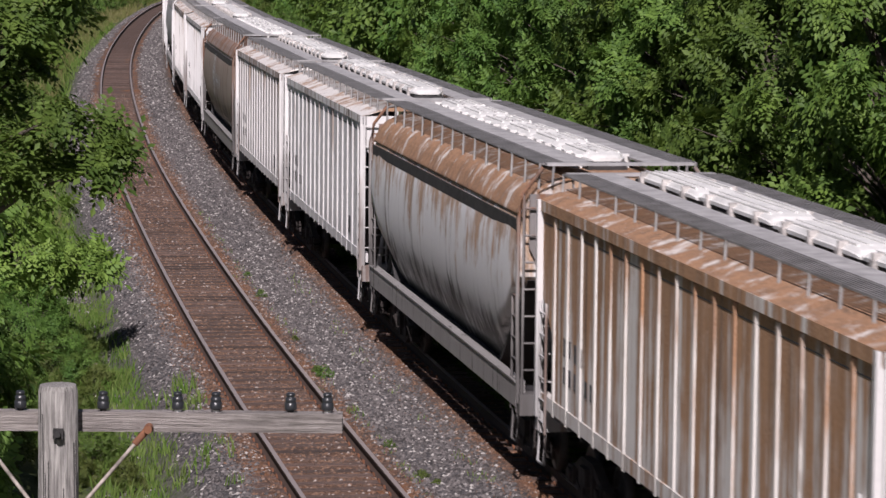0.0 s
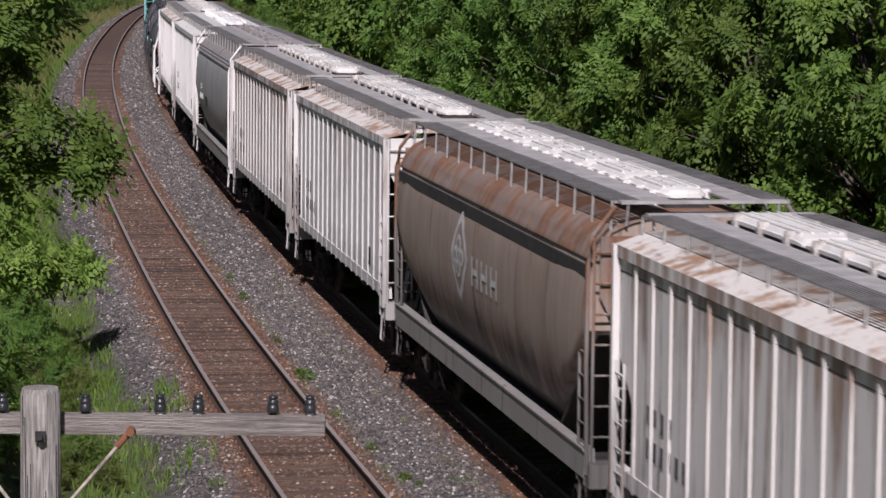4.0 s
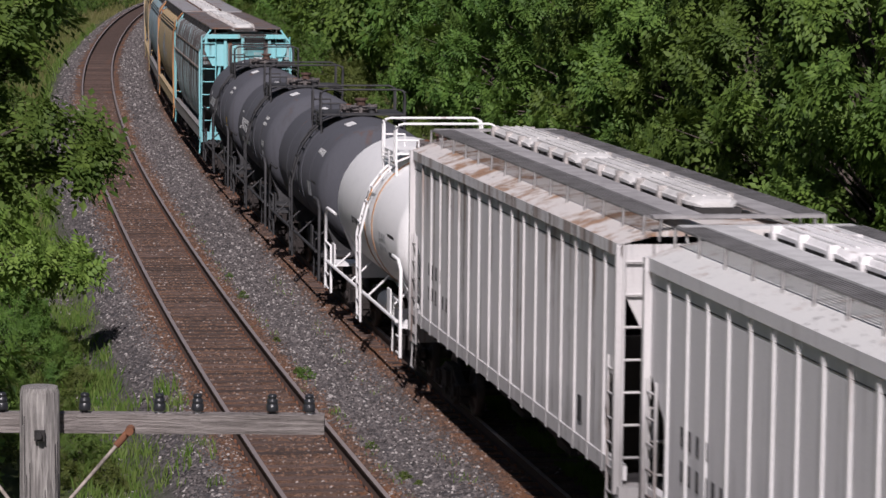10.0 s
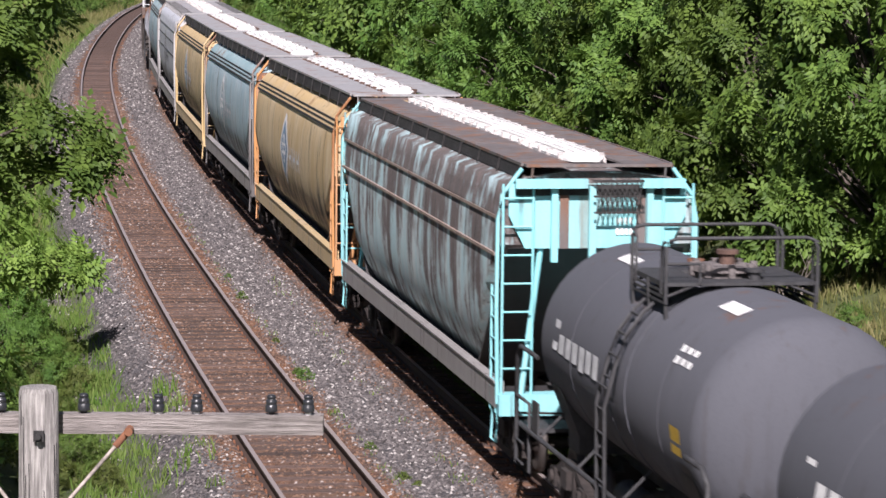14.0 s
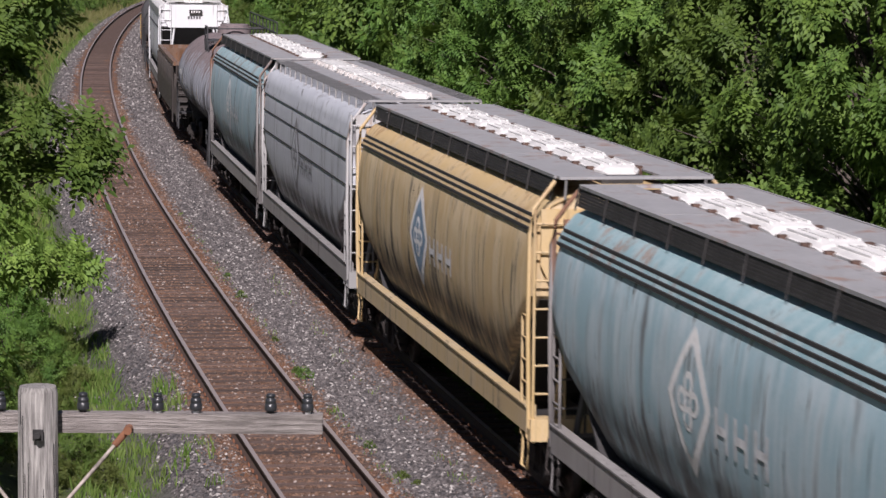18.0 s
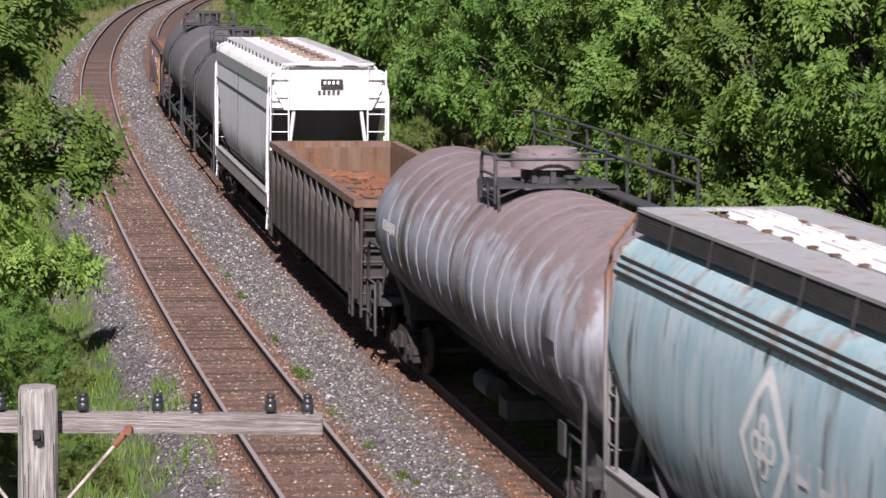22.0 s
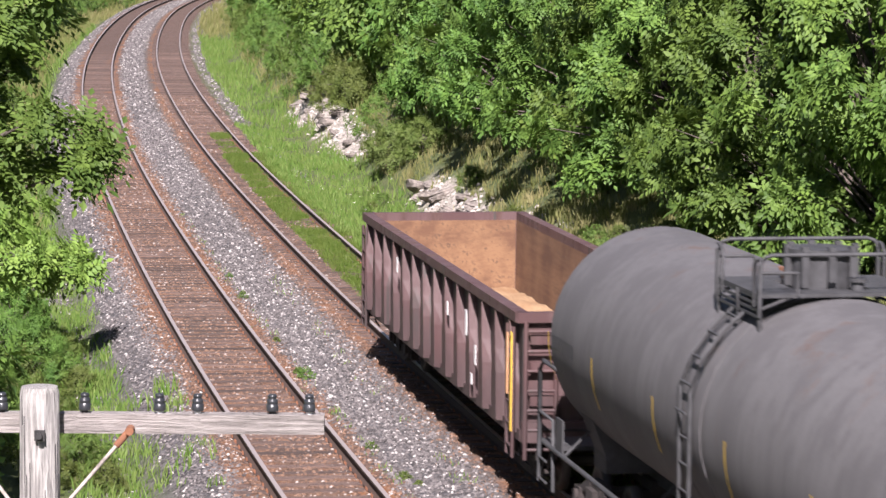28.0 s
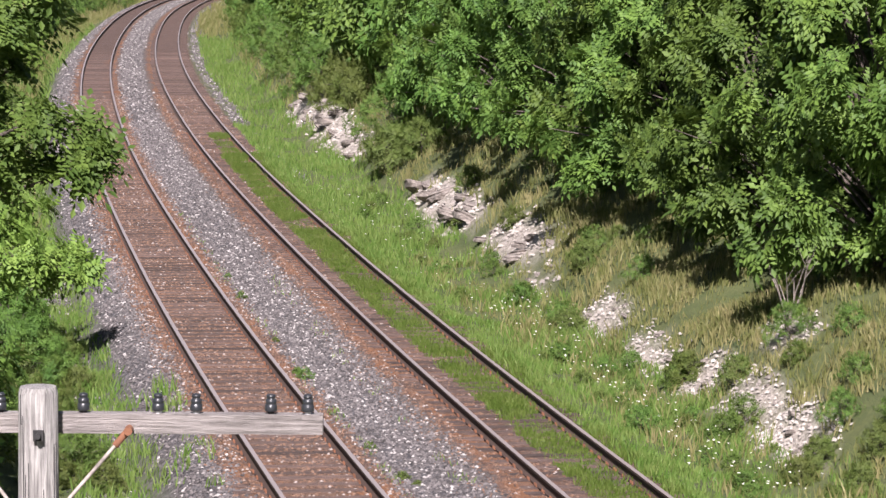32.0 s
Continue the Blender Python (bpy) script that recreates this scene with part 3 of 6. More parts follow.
overhanging_tree(41, (-11.9, 63.0, -1.0), 5.0, 1.12, 14, 0.42, LEAF_YOUNG,
                 ((-6.6, 1.98, 55.6), (-7.0, 2.1, 56.3), (-7.5, 2.25, 55.4), (-8.0, 2.5, 56.1), (-8.5, 2.9, 55.5), (-7.9, 2.95, 56.9), (-8.4, 3.35, 56.2), (-7.6, 1.7, 56.7), (-8.3, 1.75, 55.2),
                  (-8.8, 2.2, 56.4), (-9.4, 2.9, 54.8)), "young leafy tree beside the ballast shoulder")
overhanging_tree(43, (-6.6, 35.6, 0.2), 8.0, 0.62, 11, 0.29, LEAF_B,
                 ((-6.25, 4.05, 56.0), (-6.75, 4.35, 56.8), (-7.3, 4.75, 55.4), (-7.1, 3.75, 56.4), (-8.0, 4.1, 55.8), (-8.3, 4.7, 57.0), (-6.6, 3.75, 55.6), (-7.9, 3.6, 56.0), (-8.6, 3.8, 55.2),
                  (-7.6, 6.9, 56.6), (-7.9, 6.3, 55.6), (-8.4, 5.9, 56.3), (-7.5, 6.45, 57.2), (-8.6, 6.7, 55.3), (-8.9, 5.4, 55.9), (-8.1, 5.5, 57.1), (-7.2, 7.3, 56.0),
                  (-9.2, 3.9, 55.0), (-9.4, 6.3, 56.8), (-9.6, 4.8, 54.6)), "leafy tree with boughs hanging out over the line")


# ---- loose stones, rocks, grass ----
def scatter_stones(name, spans, material, label, seed):
    """Angular stones strewn over (s0, s1, lat0, lat1, per square metre, smallest, largest)."""
    rng = random.Random(seed)
    sh = Shape()
    for s0, s1, l0, l1, dens, a, b in spans:
        for _ in range(int((s1 - s0) * (l1 - l0) * dens)):
            s, lat = rng.uniform(s0, s1), rng.uniform(l0, l1) + rng.gauss(0, 0.12)
            q = line(s, lat)
            z = land(s, lat)
            r = rng.uniform(a, b)
            t = rng.uniform(0, 6.28)
            c, d = math.cos(t) * r, math.sin(t) * r
            k, h = rng.uniform(0.6, 1.0), r * rng.uniform(0.5, 0.95)
            n = len(sh.v)
            sh.v += [(q.x + c, q.y + d, z + h * 0.1), (q.x - d * k, q.y + c * k, z + h * 0.2), (q.x - c, q.y - d, z), (q.x + d * k, q.y - c * k, z + h * 0.15),
                     (q.x + c * 0.3, q.y + d * 0.3, z + h), (q.x - c * 0.35 - d * 0.2, q.y - d * 0.35 + c * 0.2, z + h * 0.85)]
            sh.f += [(n, n + 1, n + 5, n + 4), (n + 1, n + 2, n + 5), (n + 2, n + 3, n + 4, n + 5), (n + 3, n, n + 4)]
            sh.s += [False] * 4
    tagged(part(name, sh, material), label, "gravel", kind="stuff")


scatter_stones("ballast_stones", ((43, 78, -2.95, -1.5, 230, 0.025, 0.05), (78, 130, -2.95, -1.5, 110, 0.03, 0.06), (43, 78, -6.5, -5.3, 230, 0.025, 0.05),
                                  (78, 130, -6.4, -5.3, 110, 0.03, 0.06), (43, 80, -7.5, -6.4, 150, 0.02, 0.05), (130, 345, -2.9, -1.6, 36, 0.05, 0.09), (130, 345, -6.4, -5.3, 36, 0.05, 0.09),
                                  (105, 345, 1.6, 2.4, 22, 0.05, 0.09)), STONE, "loose grey crushed-stone ballast beside the ties", 1)
scatter_stones("stained_stones", ((43, 78, -5.5, -2.9, 190, 0.018, 0.042), (78, 150, -5.5, -2.9, 70, 0.03, 0.05), (43, 78, -1.4, 0.0, 70, 0.02, 0.04), (78, 150, -1.4, 1.3, 45, 0.03, 0.05), (43, 78, -1.9, -1.1, 80, 0.015, 0.035)),
               STONE_RUST, "rust-stained stones among the ties", 2)
scatter_stones("scree", [(s0, s1, c - w, c + w, 110 if s1 < 70 else 22, 0.02, 0.075 if s1 < 70 else 0.12) for s0, s1, c, w in BARE], SCREE, "pale limestone scree at the foot of the bank", 3)


def rock_mesh(seed):
    """A bedded limestone block: a squat rounded box, roughened."""
    sh = Shape()
    n = 14
    rings = []
    for z, k in ((-0.3, 0.9), (0.0, 1.0), (0.12, 0.97), (0.16, 0.86), (0.3, 0.92), (0.38, 0.8), (0.42, 0.55)):
        ring = []
        for j in range(n):
            a = j * math.tau / n
            sq = 1 / max(abs(math.cos(a)), abs(math.sin(a)))
            r = k * (0.55 + 0.25 * sq) * (1 + 0.28 * noise.noise((math.cos(a) * 1.5 + seed * 7, math.sin(a) * 1.5, z * 3)))
            ring.append((math.cos(a) * r, math.sin(a) * r, z + 0.05 * noise.noise((a * 2, seed, z))))
        rings.append(ring)
    return sh.loft(rings).mesh("rock")


def build_rocks():
    rng = random.Random(12)
    meshes = [rock_mesh(i) for i in range(5)]
    for s0, s1, lat, count, size in ((49, 52, 4.5, 9, 0.13), (51.5, 55, 4.6, 10, 0.13), (56.3, 57.8, 4.6, 5, 0.14), (59.5, 63, 4.5, 8, 0.15), (64, 67.5, 4.6, 7, 0.15), (71.8, 74, 4.57, 4, 0.16),
                                     (75, 82, 5.0, 8, 0.34), (84.5, 95, 4.9, 14, 0.42), (110, 121, 4.8, 6, 0.4), (118, 134, 5.0, 8, 0.45), (131, 140, 4.7, 5, 0.45)):
        for k in range(count):
            s, la = rng.uniform(s0, s1), lat + rng.uniform(-0.35, 0.55)
            q = line(s, la)
            ob = part("rock", meshes[rng.randrange(5)], ROCK)
            ob.matrix_basis = Matrix.Translation((q.x, q.y, land(s, la) - 0.05)) @ Euler((rng.uniform(-0.3, 0.3), rng.uniform(-0.5, -0.1), rng.uniform(0, 6.28))).to_matrix().to_4x4()
            k_ = size * rng.uniform(0.55, 1.25)
            ob.scale = (k_ * 1.4, k_, k_ * 0.7)
            tagged(ob, "pale weathered limestone rock on the grassy bank", "rock", "rocks of the bank")


build_rocks()


def grass_patch(name, spans, material, label, seed):
    """Blades in tufts over (s0, s1, lat0, lat1, tufts per square metre, height)."""
    rng = random.Random(seed)
    sh = Shape()
    for s0, s1, l0, l1, dens, tall in spans:
        for _ in range(int((s1 - s0) * (l1 - l0) * dens)):
            s, lat = rng.uniform(s0, s1), rng.uniform(l0, l1)
            if hump(s, lat, 21.0 + seed, 1.6) < -0.12 and rng.random() < 0.8:
                continue
            if rng.random() < bare(s, lat) * 1.3:
                continue
            q = line(s, lat)
            z = land(s, lat) - 0.02
            grow_k = 0.75 + 0.8 * (hump(s, lat, 31.0, 2.5) + 0.3)
            for _b in range(4):
                h = tall * max(0.25, grow_k) * rng.uniform(0.5, 1.2)
                a, b = rng.uniform(-0.1, 0.1), rng.uniform(-0.1, 0.1)
                lx, ly = rng.uniform(-0.45, 0.45) * h, rng.uniform(-0.45, 0.45) * h
                w = 0.006 + 0.028 * h
                t = rng.uniform(0, 3.14)
                wx, wy = math.cos(t) * w, math.sin(t) * w
                n = len(sh.v)
                x, y = q.x + a, q.y + b
                sh.v += [(x - wx, y - wy, z), (x + wx, y + wy, z), (x + lx * 0.4 + wx * 0.7, y + ly * 0.4 + wy * 0.7, z + h * 0.6), (x + lx, y + ly, z + h), (x + lx * 0.4 - wx * 0.7, y + ly * 0.4 - wy * 0.7, z + h * 0.6)]
                sh.f.append((n, n + 1, n + 2, n + 3, n + 4))
                sh.s.append(False)
    tagged(part(name, sh, material), label, "grass", kind="stuff")


grass_patch("verge_grass", ((43, 75, 1.4, 4.6, 60, 0.2), (75, 130, 1.4, 4.6, 28, 0.3), (130, 230, 2.2, 4.8, 10, 0.4), (43, 76, -7.6, -6.25, 40, 0.28),
                            (47, 57, -6.3, -5.4, 14, 0.3), (60, 120, -7.8, -6.5, 16, 0.3), (120, 260, -9.5, -6.6, 6, 0.5), (43, 75, -2.0, -1.7, 5, 0.12), (43, 90, -3.0, -2.85, 12, 0.12), (43, 90, -3.35, -3.2, 4, 0.1), (43, 112, 1.1, 1.5, 120, 0.2)),
            GRASS, "fresh green grass along the track", 1)
grass_patch("track_grass", ((43, 112, -0.12, 0.7, 260, 0.13), (104, 124, 0.0, 0.7, 90, 0.14), (43, 112, 0.82, 1.35, 150, 0.15)), GRASS_LOW, "low dark green grass grown between the rails", 5)
grass_patch("bank_grass", ((43, 80, 4.4, 10.5, 44, 0.27), (80, 130, 4.6, 9, 18, 0.32), (43, 80, 2.2, 4.4, 9, 0.34), (130, 230, 4.5, 7.5, 6, 0.5), (120, 300, -11, -7, 4, 0.6), (56, 67, 5.2, 8.2, 30, 0.32), (230, 345, 1.9, 8, 3, 0.7), (90, 345, -16, -7, 2, 0.7)),
            GRASS_DRY, "yellowing tall grass on the sunny bank", 2)


def build_flowers():
    rng = random.Random(3)
    sh = Shape()
    for _ in range(260):
        s, lat = (rng.uniform(46, 72), rng.gauss(3.1, 0.5)) if rng.random() < 0.75 else (rng.uniform(66, 100), rng.gauss(3.0, 0.7))
        q = line(s, lat)
        z = land(s, lat) + rng.uniform(0.2, 0.4)
        r = rng.uniform(0.014, 0.032)
        sh.add([(q.x + math.cos(k * 1.257) * r, q.y + math.sin(k * 1.257) * r, z + 0.4 * r * math.sin(k * 2.5)) for k in range(5)], [(0, 1, 2, 3, 4)])
    tagged(part("wildflowers", sh, PETAL), "small white wildflowers in the verge", "flowers", kind="stuff")


build_flowers()


def build_dead_shrub():
    rng = random.Random(8)
    sh = Shape()
    q = line(56.0, 5.95)
    z = land(56.0, 5.95)
    for k in range(9):
        a = k * 0.7 + rng.uniform(-0.3, 0.3)
        l = rng.uniform(0.9, 1.7)
        p = Vector((q.x, q.y, z - 0.05))
        m = p + Vector((math.cos(a) * 0.25, math.sin(a) * 0.25, l * 0.5))
        e = p + Vector((math.cos(a) * rng.uniform(0.3, 0.9), math.sin(a) * 0.6, l))
        sh.tube([p, m, e], 0.022, 5, True, 0.006)
        for f in (0.5, 0.75):
            b = m.lerp(e, f)
            sh.tube([b, b + Vector((rng.uniform(-0.3, 0.3), rng.uniform(-0.3, 0.3), 0.35))], 0.009, 4, True, 0.004)
    tagged(part("dead_shrub", sh, DEAD_WOOD), "bare dead shrub with grey twigs on the bank", "shrub")


build_dead_shrub()
# ---- the train ----
SPEED, GAIN = 14.2925, 0.02787
MIDTIME = 16.0
GRATING = plain("grating_steel", (0.38, 0.37, 0.372), 0.8, 0.0, 0.22, 3.0)
GRATE_DARK = plain("grating_dark", (0.24, 0.235, 0.235), 0.8, 0.0, 0.25, 3.0)
HATCH = plain("hatch_white", (0.74, 0.73, 0.71), 0.6, 0, 0.12, 2.0)
TRUCK = plain("truck_iron", (0.035, 0.028, 0.026), 0.9, 0, 0.4, 5.0)
WHEEL = plain("wheel_steel", (0.06, 0.05, 0.046), 0.6, 0.3, 0.3, 5.0)
MARK_DARK = plain("stencil_dark", (0.05, 0.05, 0.055), 0.7, 0, 0.3, 20.0)
MARK_WHITE = plain("stencil_white", (0.82, 0.82, 0.81), 0.7, 0, 0.12, 20.0)
MARK_GREY = plain("stencil_grey", (0.24, 0.24, 0.25), 0.8, 0, 0.35, 20.0)
MARK_RED = plain("stencil_red", (0.5, 0.16, 0.14), 0.7, 0, 0.2, 20.0)
POST = plain("galvanised_post", (0.36, 0.35, 0.345), 0.6, 0.1, 0.2, 6.0)
CLAMP_WHITE = plain("clamp_weathered_white", (0.50, 0.47, 0.45), 0.8, 0, 0.4, 9.0)
P_ENDW = paint("paint_end_offwhite", (0.66, 0.645, 0.64), 0.3, 0.5, 0.3, 1.6, top=-0.3, reach=0.6)
# Near-black: the shade under the hopper ends is put into this paint.
P_SLOPE = paint("paint_shaded_slope", (0.05, 0.048, 0.05), 0.15, 0.5, 0.15, faded=(0.09, 0.085, 0.085))
YELLOW = plain("yellow_stripe", (0.62, 0.40, 0.05), 0.6, 0, 0.15, 12.0)


def wheelset_shape():
    sh = Shape()
    for x in (-0.7525, 0.7525):
        prof = ((-0.075, 0.2), (-0.07, 0.44), (-0.045, 0.45), (0.05, 0.43), (0.06, 0.34), (0.02, 0.3), (0.02, 0.14), (0.09, 0.11), (0.09, 0.0), (-0.075, 0.0))
        sg = -1 if x > 0 else 1
        rings = [[(x - sg * a, math.cos(k * math.tau / 20) * r, math.sin(k * math.tau / 20) * r) for a, r in prof] for k in range(21)]
        sh.loft(rings, True, False, True)
    sh.tube([(-1.1, 0, 0), (1.1, 0, 0)], 0.085, 8)
    return sh


def frame_shape():
    """A cast truck side frame: arched top chord, dipped bottom chord, a window with springs."""
    sh = Shape()
    top = [(-1.15, 0.52), (-0.75, 0.62), (-0.35, 0.78), (0.35, 0.78), (0.75, 0.62), (1.15, 0.52)]
    low = [(-1.15, 0.36), (-0.78, 0.42), (-0.38, 0.24), (0.38, 0.24), (0.78, 0.42), (1.15, 0.36)]
    for pts, h in ((top, 0.12), (low, 0.1)):
        for (a, b), (c, d) in zip(pts, pts[1:]):
            sh.loft([[(x, y, z) for x, z in ((-0.07, zz), (0.07, zz), (0.07, zz - h), (-0.07, zz - h))] for y, zz in ((a, b), (c, d))])
    for y in (-0.3, 0.3):
        sh.box(-0.08, 0.08, y - 0.06, y + 0.06, 0.2, 0.74)
    for y in (-0.89, 0.89):
        sh.box(-0.11, 0.11, y - 0.15, y + 0.15, 0.3, 0.56)
        sh.tube([(-0.16, y, 0.44), (0.16, y, 0.44)], 0.1, 10)
    for y in (-0.15, 0, 0.15):
        for z in (0.28, 0.34, 0.4, 0.46):
            sh.tube([(-0.05, y, z), (0.05, y, z)], 0.055, 6)
    return sh


WHEELS, FRAME = wheelset_shape().mesh("wheelset"), frame_shape().mesh("side_frame")
BOLSTER = Shape().box(-1.15, 1.15, -0.2, 0.2, 0.42, 0.68).box(-0.35, 0.35, -0.3, 0.3, 0.68, 0.82).mesh("bolster")
SPINNING = []


def truck(car, y):
    t = part("truck", BOLSTER, TRUCK, car, "rusty cast-iron freight truck")
    t.location = (0, y, 0)
    for x in (-1.0, 1.0):
        part("side_frame", FRAME, TRUCK, t).location = (x, 0, 0)
    for dy in (-0.89, 0.89):
        w = part("wheelset", WHEELS, WHEEL, t)
        w.location = (0, dy, 0.44)
        SPINNING.append((w, y + dy))


def coupler(car, y, mat):
    d = 1 if y > 0 else -1
    sh = Shape().box(-0.12, 0.12, min(y - d * 0.3, y + d * 0.55), max(y - d * 0.3, y + d * 0.55), 0.74, 0.98)
    sh.box(-0.2, 0.16, min(y + d * 0.4, y + d * 0.72), max(y + d * 0.4, y + d * 0.72), 0.7, 1.02)
    sh.tube([(0.3, y + d * 0.1, 0.85), (0.32, y + d * 0.5, 0.45), (0.28, y + d * 0.75, 0.4)], 0.035, 6)
    sh.tube([(-1.25, y + d * 0.12, 1.05), (-0.3, y + d * 0.14, 1.02), (-0.1, y + d * 0.4, 1.0)], 0.02, 5)
    sh.tube([(-1.25, y + d * 0.12, 1.05), (-1.3, y + d * 0.16, 0.62), (-1.22, y + d * 0.2, 0.5)], 0.02, 5)
    part("coupler", sh, TRUCK, car)


def ladder(car, a, b, across, rungs, mat, r=0.022, name="ladder"):
    """Two stiles from a to b, set apart by the vector across, with rungs."""
    a, b, across = Vector(a), Vector(b), Vector(across)
    sh = Shape()
    for o in (Vector((0, 0, 0)), across):
        sh.tube([a + o, b + o], r * 1.3, 5)
    for k in range(rungs):
        p = a.lerp(b, (k + 0.5) / rungs)
        sh.tube([p, p + across], r, 5)
    return part(name, sh, mat, car)


def bars(car, x, y, z, rows, mat, out=-1, name="stencil", h=0.12, w=0.09, gap=0.05, slope=0.0):
    """Lettering too worn to read: short bars on the side of a wagon, in rows of so many."""
    sh = Shape()
    rng = random.Random(int(abs(y * 100)) + len(rows))
    for i, n in enumerate(rows):
        zz = z - i * (h * 1.55)
        for k in range(n):
            yy = y - k * (w + gap)
            hh = h * rng.uniform(0.8, 1.0)
            xx = x + out * 0.006 + slope * (zz - z)
            sh.box(min(xx, xx + out * 0.006), max(xx, xx + out * 0.006), yy - w * rng.uniform(0.6, 1.0), yy, zz - hh, zz)
    return tagged(part(name, sh, mat, car), kind="stuff")


def plate(car, x, y0, y1, z0, z1, mat, name="placard", label=""):
    return part(name, Shape().box(x - 0.012, x, y0, y1, z0, z1), mat, car, label)


def walkways(car, half, z, mat, bars_mat, posts=True, roof_z=4.47, inner=0.42, outer=1.1, step=1.05, post_mat=None):
    """Running boards along both sides of the roof, on thin posts or dark panels, with a grated edge, and crossovers at the ends."""
    for sg in (-1, 1):
        x0, x1 = sorted((sg * inner, sg * (outer - 0.3 if posts else outer)))
        seg = max(3, int(half / 1.9))
        for k in range(seg):
            ya, yb = -half + 2 * half * k / seg, -half + 2 * half * (k + 1) / seg
            part("running_board", Shape().box(x0, x1, ya + 0.006, yb - 0.006, z + 0.004 * (k % 2), z + 0.03 + 0.004 * (k % 2)), mat, car, "grey steel grating running board")
        xo = sg * (outer + 0.02)
        drop = z - roof_z
        n = int(2 * half / step)
        slats = Shape()
        if posts:
            for k in range(7):
                xx = sg * (outer - 0.25 + 0.054 * k)
                slats.box(xx - 0.009, xx + 0.009, -half, half, z, z + 0.03)
            for k in range(n * 3 + 1):
                yy = -half + 2 * half * k / (n * 3)
                slats.box(*sorted((sg * (outer - 0.28), sg * (outer + 0.05))), yy - 0.008, yy + 0.008, z - 0.012, z + 0.018)
            post = Shape().tube([(sg * (outer + 0.09), 0, roof_z - 0.05), (sg * (outer + 0.075), 0, z + 0.02)], 0.02, 6).mesh("post")
        else:
            for k in range(6):
                zz = z - drop * (k + 0.6) / 6
                xx = xo + sg * 0.05 * (k + 0.5) / 6
                slats.box(xx - 0.008, xx + 0.008, -half, half, zz - 0.019, zz + 0.019)
            part("edge_rail", Shape().box(*sorted((xo - sg * 0.01, xo + sg * 0.025)), -half, half, z - 0.005, z + 0.04), mat, car)
            post = Shape().tube([(xo + sg * 0.085, 0, roof_z - 0.06), (xo + sg * 0.03, 0, z)], 0.014, 5).mesh("post")
        tagged(part("edge_grating", slats, bars_mat, car), kind="stuff")
        for k in range(n + 1):
            part("post", post, (post_mat or POST) if posts else bars_mat, car).location = (0, -half + 2 * half * k / n, 0)
    for y in (-half, half):
        d = 1 if y > 0 else -1
        part("end_board", Shape().box(-outer, outer, min(y, y + d * 0.2), max(y, y + d * 0.2), z - 0.01, z + 0.03), mat, car)
        for x in (-outer + 0.1, outer - 0.1):
            part("board_bracket", Shape().tube([(x, y + d * 0.18, z), (x, y + d * 0.08, z - 0.3)], 0.02, 5), mat, car)


def hatches(car, half, z, count, mat, clamp_mat, wide=0.34, tall=0.12, gap=0.05, clamp=0.9, dogs=True):
    """The roof trough and its covers: flat pans with raised rims and rounded outer ends, held down by clamps."""
    z += 0.05
    part("hatch_trough", Shape().box(-wide + 0.03, wide - 0.03, -half, half, z - 0.2, z), IRON, car)
    length = 2 * half / count
    rng = random.Random(count * 7 + int(half * 10))
    for k in range(count):
        y0, y1 = -half + k * length + gap, -half + (k + 1) * length - gap
        up = rng.uniform(-0.012, 0.015)
        prof = ((-wide, 0.02), (-wide, tall * 0.55), (-wide + 0.03, tall * 0.62), (-wide + 0.07, tall), (-wide * 0.45, tall + 0.015), (wide * 0.45, tall + 0.015),
                (wide - 0.07, tall), (wide - 0.03, tall * 0.62), (wide, tall * 0.55), (wide, 0.02))
        rings = []
        for f, kx, kz in ((0.0, 0.62 if k == 0 else 0.93, 0.5), (0.05, 0.8 if k == 0 else 0.97, 0.8), (0.16, 1.0, 1.0)):
            rings.append([(x * kx, y0 + f * 2, z + up + zz * kz) for x, zz in prof])
        for f, kx, kz in ((0.16, 1.0, 1.0), (0.05, 0.8 if k == count - 1 else 0.97, 0.8), (0.0, 0.62 if k == count - 1 else 0.93, 0.5)):
            rings.append([(x * kx, y1 - f * 2, z + up + zz * kz) for x, zz in prof])
        cover = part("hatch_cover", Shape().loft(rings), mat, car)
        rim = Shape()
        for f in (-0.7, -0.3, 0.3, 0.7):
            rim.box(wide * f - 0.016, wide * f + 0.016, y0 + 0.3, y1 - 0.3, z + up + tall * 0.9, z + up + tall + 0.03)
        tagged(part("cover_ribs", rim, mat, cover), kind="stuff")
        m = max(1, round(length / clamp))
        for sg in (-1, 1):
            for j in range(m):
                y = y0 + (y1 - y0) * (j + 0.5) / m + rng.uniform(-0.08, 0.08)
                hold = Shape().box(*sorted((sg * (wide - 0.02), sg * (wide + (0.085 if dogs else 0.045)))), y - 0.065, y + 0.065, z - 0.15, z + tall * (0.8 if dogs else 0.5))
                if not dogs:
                    hold.box(*sorted((sg * (wide - 0.1), sg * (wide + 0.03))), y - 0.03, y + 0.03, z + tall * 0.5, z + tall + 0.02)
                part("clamp", hold, clamp_mat, car)
        if dogs:
            for j in range(m):
                y = y0 + (y1 - y0) * (j + 0.5) / m
                x = rng.uniform(-0.15, 0.1)
                part("lug", Shape().box(x - 0.025, x + 0.025, y - 0.035, y + 0.035, z + tall, z + tall + 0.04), GRATING, cover)


